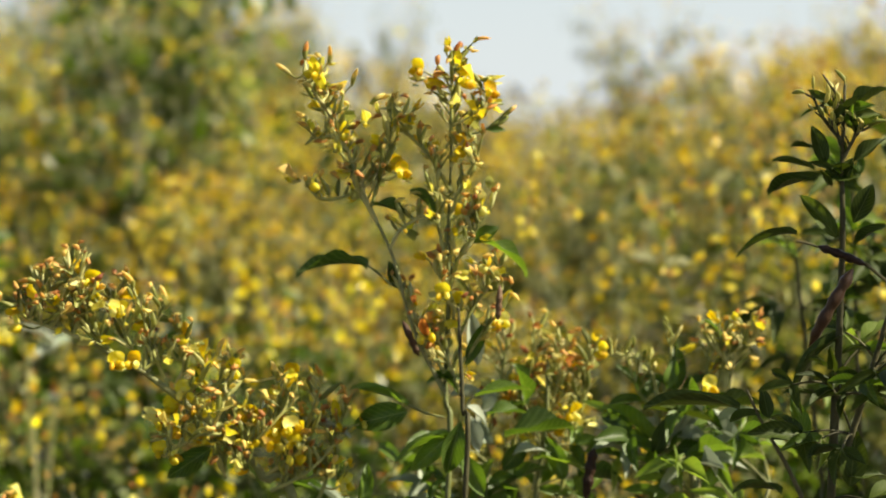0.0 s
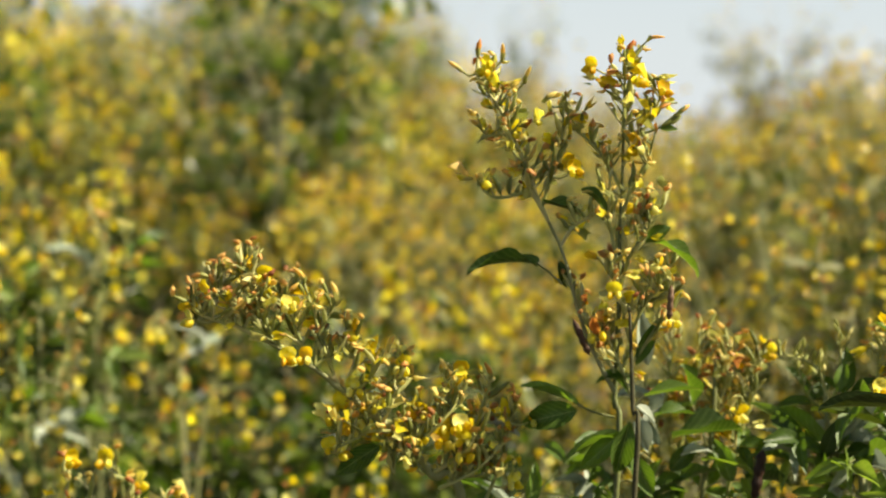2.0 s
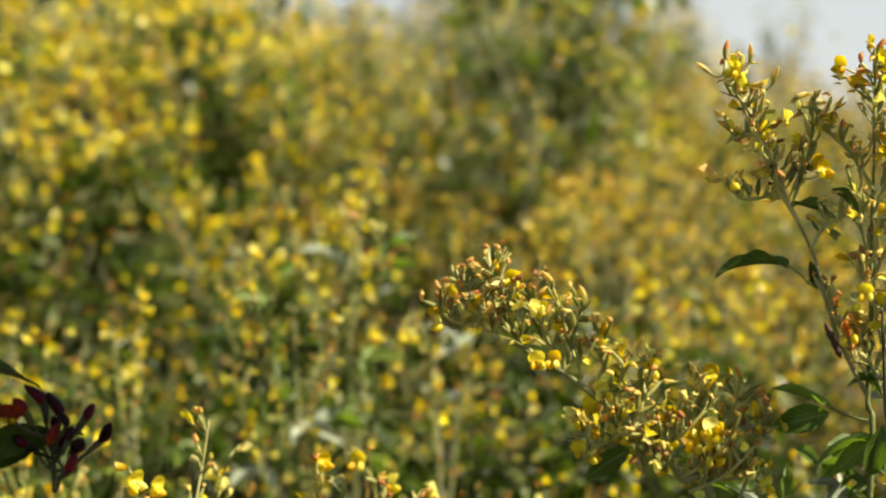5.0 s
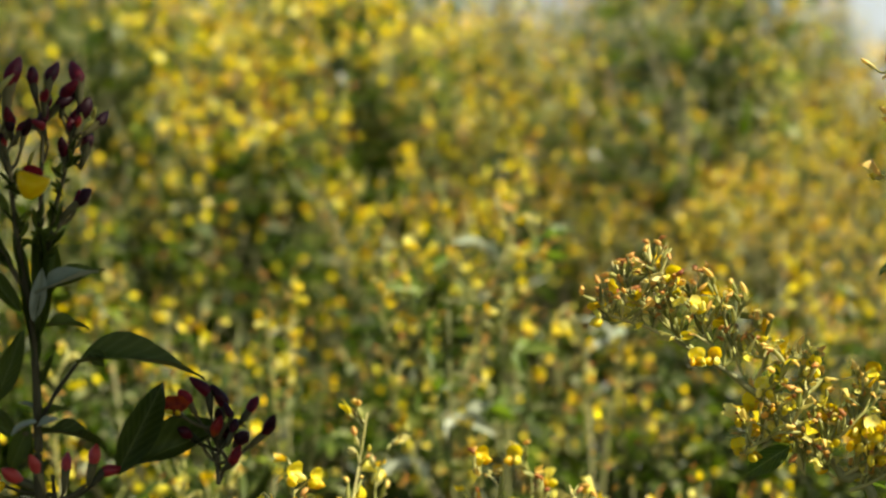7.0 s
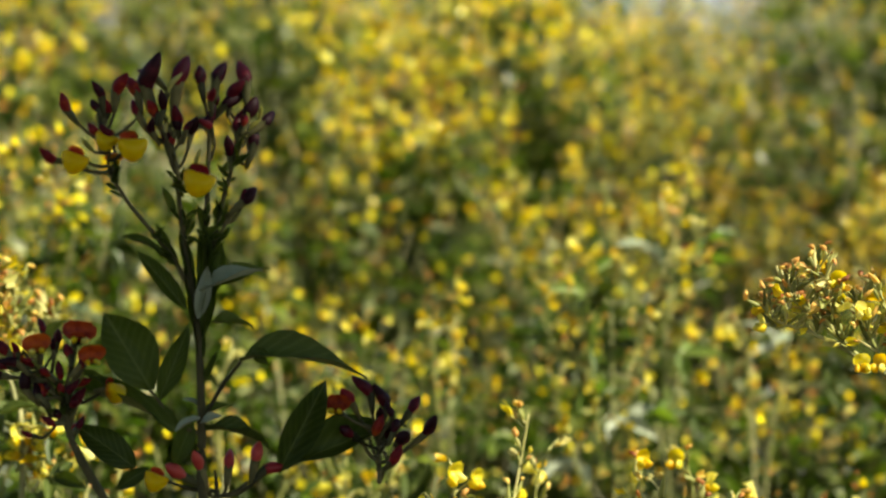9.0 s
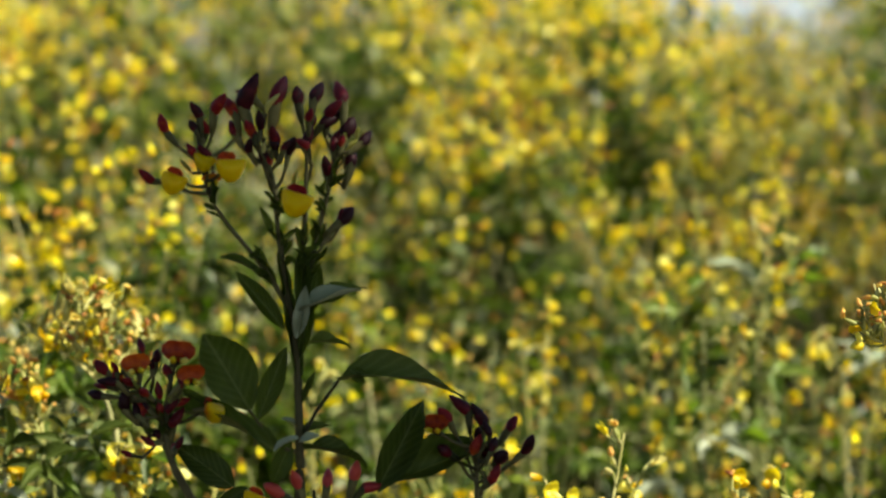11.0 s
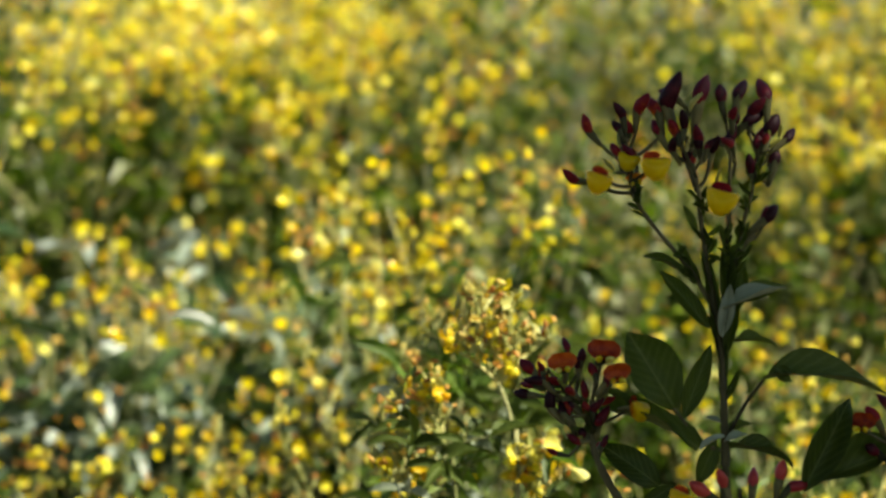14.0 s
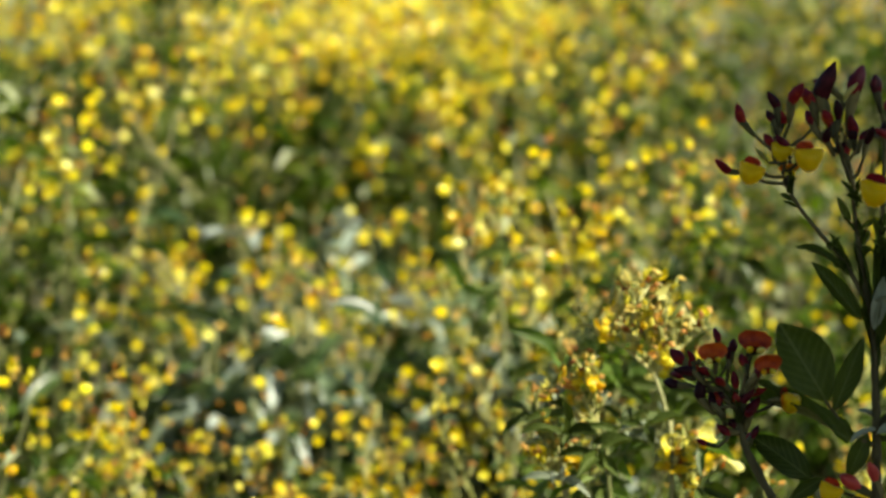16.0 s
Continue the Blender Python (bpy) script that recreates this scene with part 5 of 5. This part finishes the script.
dark_spray((-0.028, 0.000, 1.604), (
    ((-0.051, -0.000, 1.669), (-.35, 0, 1), "bud", 0.03), ((-0.031, 0.000, 1.671), (.15, 0, 1), "bud", 0.031), ((-0.044, 0.000, 1.680), (-.5, 0, .5), "bud", 0.018),
    ((-0.045, 0.000, 1.650), (-.3, -.2, .8), "bud", 0.020), ((-0.031, 0.000, 1.643), (.3, 0, .8), "bud", 0.018), ((-0.057, -0.000, 1.650), (-.4, 0, .7), "bud", 0.018),
    ((-0.020, -0.000, 1.637), (.2, .2, 1), "bud", 0.016), ((-0.037, 0.000, 1.630), (-.2, .2, 1), "bud", 0.017)), more=9)
dark_spray((-0.008, 0.000, 1.570), (
    ((-0.012, -0.020, 1.607), (-.1, -1, -.1), "open", 0.024), ((-0.011, 0.000, 1.674), (-.2, 0, 1), "bud", 0.019), ((-0.001, 0.000, 1.675), (.1, 0, 1), "bud", 0.022),
    ((-0.005, -0.000, 1.641), (-.3, -.2, .7), "bud", 0.019), ((0.003, -0.000, 1.658), (.4, -.2, .5), "bud", 0.021)), more=5)
dark_spray((0.014, -0.000, 1.628), (
    ((0.022, 0.000, 1.673), (0, 0, 1), "bud", 0.024), ((0.010, -0.000, 1.664), (.1, 0, 1), "bud", 0.02), ((0.022, 0.000, 1.649), (.3, 0, 1), "bud", 0.022),
    ((0.032, -0.000, 1.645), (.8, 0, .6), "bud", 0.018), ((0.026, 0.000, 1.626), (.3, 0, .9), "bud", 0.022), ((0.016, 0.000, 1.638), (-.1, -.2, .9), "bud", 0.018), ((0.010, -0.000, 1.621), (0, .2, 1), "bud", 0.017)), more=9)
dark_spray((0.005, -0.000, 1.570), (((0.016, 0.000, 1.585), (.7, 0, .6), "bud", 0.021), ((0.019, 0.000, 1.587), (.2, .2, .8), "bud", 0.012)))
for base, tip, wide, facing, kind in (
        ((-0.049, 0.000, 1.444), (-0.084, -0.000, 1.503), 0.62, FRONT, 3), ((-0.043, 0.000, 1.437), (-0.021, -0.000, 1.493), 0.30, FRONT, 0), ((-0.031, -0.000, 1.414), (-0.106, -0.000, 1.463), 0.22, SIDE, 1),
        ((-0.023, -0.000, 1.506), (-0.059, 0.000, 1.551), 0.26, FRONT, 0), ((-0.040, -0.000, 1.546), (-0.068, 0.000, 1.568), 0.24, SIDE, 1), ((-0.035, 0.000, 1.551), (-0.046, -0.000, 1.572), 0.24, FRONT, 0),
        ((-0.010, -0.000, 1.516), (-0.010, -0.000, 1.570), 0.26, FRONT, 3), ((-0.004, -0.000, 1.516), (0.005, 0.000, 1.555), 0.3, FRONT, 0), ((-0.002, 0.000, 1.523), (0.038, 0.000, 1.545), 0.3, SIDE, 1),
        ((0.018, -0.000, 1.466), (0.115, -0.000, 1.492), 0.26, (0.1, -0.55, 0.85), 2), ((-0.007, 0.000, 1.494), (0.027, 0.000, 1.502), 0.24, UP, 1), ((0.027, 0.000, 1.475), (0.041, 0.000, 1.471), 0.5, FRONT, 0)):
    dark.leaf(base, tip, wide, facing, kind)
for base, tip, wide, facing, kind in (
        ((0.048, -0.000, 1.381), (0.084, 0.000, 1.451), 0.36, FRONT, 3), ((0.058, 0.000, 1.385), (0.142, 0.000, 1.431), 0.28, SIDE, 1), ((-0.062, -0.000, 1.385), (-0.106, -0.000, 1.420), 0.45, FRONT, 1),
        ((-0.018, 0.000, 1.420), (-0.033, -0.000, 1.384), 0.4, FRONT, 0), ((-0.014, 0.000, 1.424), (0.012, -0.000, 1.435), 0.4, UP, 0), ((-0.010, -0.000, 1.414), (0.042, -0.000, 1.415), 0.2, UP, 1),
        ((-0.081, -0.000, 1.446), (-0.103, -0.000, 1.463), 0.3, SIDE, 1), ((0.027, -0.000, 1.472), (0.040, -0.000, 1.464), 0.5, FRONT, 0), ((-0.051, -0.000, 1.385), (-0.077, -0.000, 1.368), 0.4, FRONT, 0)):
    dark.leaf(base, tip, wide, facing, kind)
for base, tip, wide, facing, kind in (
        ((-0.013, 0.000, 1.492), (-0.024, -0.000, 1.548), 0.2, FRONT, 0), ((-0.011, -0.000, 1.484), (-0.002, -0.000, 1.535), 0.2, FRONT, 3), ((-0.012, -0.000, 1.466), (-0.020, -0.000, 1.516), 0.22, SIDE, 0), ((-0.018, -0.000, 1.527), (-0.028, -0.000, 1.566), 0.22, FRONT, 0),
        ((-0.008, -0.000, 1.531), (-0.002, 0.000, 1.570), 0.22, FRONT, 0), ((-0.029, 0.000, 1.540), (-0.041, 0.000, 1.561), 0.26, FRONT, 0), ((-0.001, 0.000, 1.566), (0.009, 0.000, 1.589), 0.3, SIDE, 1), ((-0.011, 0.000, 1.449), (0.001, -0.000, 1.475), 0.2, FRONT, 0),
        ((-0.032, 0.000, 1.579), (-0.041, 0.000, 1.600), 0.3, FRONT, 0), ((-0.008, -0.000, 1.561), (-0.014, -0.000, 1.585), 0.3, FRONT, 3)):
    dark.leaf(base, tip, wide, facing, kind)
# pale undersides, whose colour also stands in for sky sheen on the leaves
for base, tip, wide, facing in (((-0.010, 0.000, 1.430), (-0.025, 0.000, 1.439), 0.5, UP), ((-0.014, -0.01, 1.519), (0.033, -0.01, 1.542), 0.3, UP), ((-0.012, -0.01, 1.420), (0.006, -0.01, 1.427), 0.6, UP), ((-0.012, -0.01, 1.424), (-0.032, -0.01, 1.416), 0.5, UP),
                                ((-0.014, -0.01, 1.500), (-0.006, -0.01, 1.540), 0.3, SIDE)):
    dark.leaf(base, tip, wide, facing, 0, LEAF_PALE)
dark.branch(((-0.011, 0.000, 1.410), (-0.029, -0.000, 1.419), (-0.050, 0.000, 1.444)), 0.0018, 0.0012, name="leaf_stalk")
dark.branch(((-0.011, 0.000, 1.419), (0.003, -0.000, 1.445), (0.019, -0.000, 1.467)), 0.0018, 0.0012, name="leaf_stalk")
# the lower spray on its own stem
dark.branch(((-0.051, 0.000, 1.318), (-0.085, 0.000, 1.362), (-0.109, -0.000, 1.405), (-0.115, -0.000, 1.431), (-0.122, 0.000, 1.453)), 0.004, 0.0016, STEM_DARK)
dark_spray((-0.117, 0.000, 1.436), (
    ((-0.156, -0.000, 1.470), (-.6, 0, .8), "bud", 0.018), ((-0.152, -0.000, 1.462), (-.9, 0, .2), "bud", 0.017), ((-0.158, 0.000, 1.455), (-1, 0, .1), "bud", 0.016), ((-0.145, -0.000, 1.462), (-.5, 0, .8), "bud", 0.017),
    ((-0.133, -0.020, 1.476), (-.1, -1, .2), "orange", 0.020), ((-0.131, -0.000, 1.486), (0, 0, 1), "bud", 0.014), ((-0.121, -0.000, 1.478), (.2, 0, 1), "bud", 0.014)), more=6)
dark_spray((-0.115, 0.000, 1.429), (
    ((-0.105, -0.010, 1.482), (.3, -.9, .3), "orange", 0.024), ((-0.095, -0.020, 1.470), (.4, -1, -.2), "orange", 0.02), ((-0.083, -0.000, 1.445), (1, -.4, .1), "open", 0.02),
    ((-0.141, 0.000, 1.442), (-.6, 0, .7), "bud", 0.02), ((-0.129, 0.000, 1.435), (-.3, -.2, 1), "bud", 0.021), ((-0.109, -0.000, 1.428), (.2, -.2, 1), "bud", 0.02), ((-0.137, 0.000, 1.409), (-.9, 0, .2), "bud", 0.012)), more=6)
# small bracts and unopened green buds along the flowering stems
r = dark.rng
for a, b, count in (((-0.020, -0.000, 1.522), (-0.082, -0.000, 1.611), 13), ((-0.008, -0.000, 1.509), (0.014, -0.000, 1.628), 18), ((-0.022, -0.000, 1.544), (-0.030, 0.000, 1.609), 16), ((-0.007, -0.000, 1.527), (-0.008, 0.000, 1.578), 10), ((-0.109, -0.000, 1.405), (-0.119, -0.000, 1.449), 12)):
    for i in range(count):
        p = Vector(a).lerp(Vector(b), r.uniform(0.15, 1.0)) + Vector((r.gauss(0, .002), r.gauss(0, .002), 0))
        way = Vector((r.uniform(-1, 1), r.uniform(-1, .3), r.uniform(.2, 1.4))).normalized()
        dark.leaf(p, p + way * r.uniform(0.009, 0.018), r.uniform(.22, .36), (r.uniform(-.5, .5), -1, .4), 3)
for i in range(11):
    p = Vector((-0.109, -0.000, 1.405)).lerp(Vector((-0.120, -0.000, 1.449)), i / 10)
    way = Vector((r.uniform(-1, 1), r.uniform(-.8, .4), r.uniform(.1, .8))).normalized()
    dark.branch((p, p + way * 0.009), 0.0014, 0.0012, name="flower_stalk")
    dark.bud(p + way * 0.009, r.uniform(0.011, 0.016), way, PETAL_MAROON)
# red sprays low at the foot
# these buds take the brighter red that stands in for light on them
dark_spray((0.001, 0.000, 1.362), (
    ((-0.021, 0.000, 1.376), (-.7, 0, .4), "bud", 0.022), ((-0.010, -0.000, 1.379), (-.3, 0, 1), "bud", 0.022), ((0.009, -0.000, 1.379), (.1, 0, 1), "bud", 0.02),
    ((0.029, -0.000, 1.385), (.2, 0, 1), "bud", 0.021), ((0.035, -0.000, 1.379), (.6, 0, .7), "bud", 0.02), ((-0.044, -0.000, 1.377), (-.2, -1, 0), "open", 0.018)), PETAL_MAROON_LIT)
dark_spray((0.125, -0.000, 1.372), (
    ((0.094, -0.010, 1.428), (-.5, -.8, .3), "orange", 0.020), ((0.118, -0.000, 1.437), (-.1, 0, 1), "bud", 0.020), ((0.105, -0.000, 1.431), (-.4, -.3, .8), "bud", 0.019),
    ((0.129, 0.000, 1.428), (.2, 0, 1), "bud", 0.020), ((0.146, -0.000, 1.424), (.5, 0, .7), "bud", 0.019), ((0.158, -0.000, 1.408), (.7, 0, .6), "bud", 0.020), ((0.139, -0.010, 1.402), (.2, -.6, .6), "bud", 0.021),
    ((0.123, 0.000, 1.408), (-.1, -.6, .6), "bud", 0.020), ((0.106, -0.000, 1.408), (-.6, -.4, .5), "bud", 0.018), ((0.133, -0.008, 1.388), (.3, -.7, .4), "bud", 0.020)), more=9)

# ---------------------------------------------------------------- yellow plants close behind the dark one
near = Plant((-1.287, 2.710, 0.0, 0, 0, 25.4), "pigeon pea plant with bright yellow flowers and pale green buds", seed=81)
near_stem = near.branch(((0.05, 0, 0), (0.03, 0, 0.7), (-0.055, 0.000, 1.170), (-0.041, -0.000, 1.278), (-0.028, -0.000, 1.358), (-0.021, 0.000, 1.419)), 0.006, 0.002, STEM, "stem")
near_left = near.branch(((-0.075, 0.000, 1.171), (-0.068, 0.000, 1.265), (-0.081, -0.000, 1.332), (-0.087, 0.000, 1.373)), 0.003, 0.0015)
near_right = near.branch(((-0.015, 0.000, 1.169), (0.018, -0.000, 1.263), (0.029, -0.000, 1.331), (0.039, 0.000, 1.385)), 0.003, 0.0015)
for pts in (((-0.028, -0.000, 1.352), (-0.041, 0.000, 1.399), (-0.057, 0.000, 1.426), (-0.067, -0.000, 1.439)), ((-0.024, -0.000, 1.379), (-0.018, -0.000, 1.412), (-0.014, -0.000, 1.439), (-0.014, -0.000, 1.462)), ((-0.021, -0.000, 1.385), (-0.004, 0.000, 1.412), (0.006, 0.000, 1.432), (0.012, 0.000, 1.445)),
            ((0.029, -0.000, 1.331), (0.032, -0.000, 1.371), (0.039, -0.000, 1.398), (0.022, -0.000, 1.445)), ((-0.081, -0.000, 1.332), (-0.084, -0.000, 1.359), (-0.094, -0.000, 1.373), (-0.104, 0.000, 1.386)), ((0.029, -0.000, 1.331), (0.049, -0.000, 1.364), (0.059, -0.000, 1.384), (0.062, -0.000, 1.405))):
    near.raceme(pts, 3, 9, 0.026, size=0.018)
for pts in (((-0.048, -0.000, 1.278), (-0.074, 0.000, 1.299), (-0.094, 0.000, 1.319), (-0.107, -0.000, 1.326)), ((-0.035, -0.000, 1.278), (-0.055, -0.000, 1.292), (-0.068, -0.000, 1.312), (-0.074, 0.000, 1.346)), ((0.045, -0.000, 1.209), (0.052, 0.000, 1.249), (0.059, 0.000, 1.276), (0.065, -0.000, 1.303)), ((-0.095, -0.000, 1.211), (-0.101, -0.000, 1.245), (-0.104, -0.000, 1.265), (-0.107, -0.000, 1.279))):
    near.raceme(pts, 3, 7, 0.028, size=0.018)
for at in ((-0.008, -0.020, 1.415), (-0.074, -0.000, 1.359), (-0.071, 0.000, 1.346), (-0.091, 0.000, 1.309), (0.038, 0.000, 1.256), (-0.101, -0.000, 1.255), (0.072, 0.000, 1.236), (-0.048, -0.000, 1.372)):
    near.flower(at, 0.017)
near.clothe((near_stem, near_left, near_right), 26, 1.08, 1.36, mats=(LEAF, LEAF_SHADED, LEAF_SHADED, LEAF))


# ---------------------------------------------------------------- the sunlit plant behind the dark one
a = radians(25.4)
edge_plant = Plant((-math.sin(a) * 2.6, math.cos(a) * 2.6, 0, 0, 0, 25.4), "sunlit pigeon pea plant with pale green pods and yellow flowers", seed=117)
edge_lines = [edge_plant.branch(pts, 0.0045, 0.0018, STEM, "stem") for pts in (
    ((0.03, 0, 0), (0.025, 0, 0.7), (0.021, 0.0, 1.286), (0.015, 0.0, 1.358), (0.003, 0.0, 1.399)), ((0.01, 0.01, 0), (-0.01, 0.01, 0.7), (-0.044, 0.0, 1.288), (-0.054, 0.0, 1.335)), ((-0.02, 0.02, 0), (-0.05, 0.02, 0.7), (-0.088, 0.0, 1.265), (-0.094, 0.0, 1.296)))]
for (x, z), (x2, z2), flowers, buds in (
        ((0.003, 1.399), (-0.072, 1.454), 3, 9), ((0.003, 1.399), (-0.045, 1.473), 1, 9), ((0.004, 1.402), (-0.022, 1.488), 1, 9), ((0.003, 1.406), (-0.006, 1.492), 1, 9), ((0.005, 1.402), (0.019, 1.483), 1, 9), ((0.004, 1.399), (0.057, 1.447), 2, 9), ((-0.054, 1.335), (-0.066, 1.402), 2, 7), ((-0.054, 1.335), (-0.088, 1.401), 1, 7), ((-0.094, 1.296), (-0.124, 1.373), 1, 8), ((-0.094, 1.296), (-0.103, 1.385), 1, 7), ((-0.099, 1.281), (-0.123, 1.315), 5, 5), ((0.015, 1.286), (0.042, 1.326), 5, 5), ((0.031, 1.265), (0.064, 1.301), 4, 5), ((-0.062, 1.27), (-0.085, 1.313), 4, 5)):
    depth = edge_plant.rng.uniform(-.02, .02)
    edge_plant.raceme(((x, 0, z), (x * 0.7 + x2 * 0.3, 0, z * 0.62 + z2 * 0.38), (x * 0.3 + x2 * 0.7, depth, z * 0.26 + z2 * 0.74), (x2, depth, z2)), flowers, buds, 0.022, size=0.019)
for at in ((-0.005, -0.02, 1.446), (-0.057, -0.02, 1.444), (-0.066, -0.02, 1.397), (-0.062, -0.02, 1.387), (-0.115, -0.02, 1.313), (-0.083, -0.02, 1.307), (0.032, -0.02, 1.319)):
    edge_plant.flower(at, 0.0165, fresh=True)
edge_plant.clothe(edge_lines, 20, 1.1, 1.34, (0.034, 0.052), (0.02, 0.06), (LEAF_SHADED, LEAF, LEAF_SHADED, LEAF_SHADED, LEAF_PALE))


def tip_plant(where, label, seed, top, sprays, spread, deep=0.18):
    """A lower plant of which the flowering tips come into view."""
    p = Plant(where, label, seed=seed, plain=True)
    r = p.rng
    lines = [p.branch(((0, 0, 0), (0.02, 0, 0.6), (0, 0, top - 0.15)), 0.006, 0.002, STEM, "stem")]
    for k in (-0.6, 0.6):
        lines.append(p.branch(((0.01, 0, top - 0.5), (spread * k * 0.5, 0.02, top - 0.3), (spread * k, 0.03 * k, top - 0.12)), 0.003, 0.0015))
    for i in range(sprays):
        x, y = r.uniform(-spread, spread), r.uniform(-.12, .12)
        z = top - r.random() ** (2 if deep < 0.2 else 1.2) * deep
        p.raceme(((x * 0.3, y * 0.3, min(top, z + 0.06) - 0.25), (x * 0.7, y * 0.7, z - 0.12), (x, y, z - 0.05), (x + r.uniform(-.02, .02), y, z)), 4, 6, 0.024, size=0.018, fresh=0.55)
    # shaded leaf copies darken the low foliage like shade between plants
    p.clothe(lines, sprays * 2, top - 0.45, top - 0.08, (0.04, 0.064), mats=(LEAF, LEAF_SHADED, LEAF_SHADED, LEAF, LEAF_SHADED, LEAF_PALE if deep > 0.2 else LEAF))


TIPS = "low pigeon pea plant with yellow flowers and orange buds"
for turn, dist, top, sprays, spread, seed in (
        (11.2, 2.45, 1.325, 6, 0.09, 91), (9.3, 2.5, 1.30, 6, 0.09, 92), (14.6, 2.35, 1.372, 7, 0.06, 93), (15.3, 3.7, 1.40, 3, 0.10, 88), (23.0, 2.7, 1.30, 6, 0.14, 94),
        (28.0, 3.3, 1.33, 7, 0.16, 95), (31.8, 3.4, 1.27, 5, 0.16, 96), (35.5, 3.5, 1.22, 5, 0.16, 97), (39.2, 2.5, 1.36, 4, 0.08, 98), (18.0, 3.0, 1.29, 3, 0.12, 99), (20.4, 3.2, 1.36, 3, 0.15, 90), (16.6, 3.2, 1.31, 3, 0.10, 89)):
    a = radians(turn)
    tip_plant((-math.sin(a) * dist, math.cos(a) * dist, 0, 0, 0, turn), TIPS, seed, top, sprays, spread)
TALL = "tall pigeon pea plant with yellow flowers, peach buds and pale leaves"
for turn, dist, top, sprays, spread, seed in ((11.6, 3.5, 1.545, 8, 0.11, 101), (10.4, 3.8, 1.59, 5, 0.09, 102), (8.4, 3.7, 1.45, 3, 0.09, 103), (28.4, 3.6, 1.60, 6, 0.10, 104)):
    a = radians(turn)
    tip_plant((-math.sin(a) * dist, math.cos(a) * dist, 0, 0, 0, turn), TALL, seed, top, sprays, spread, 0.42)
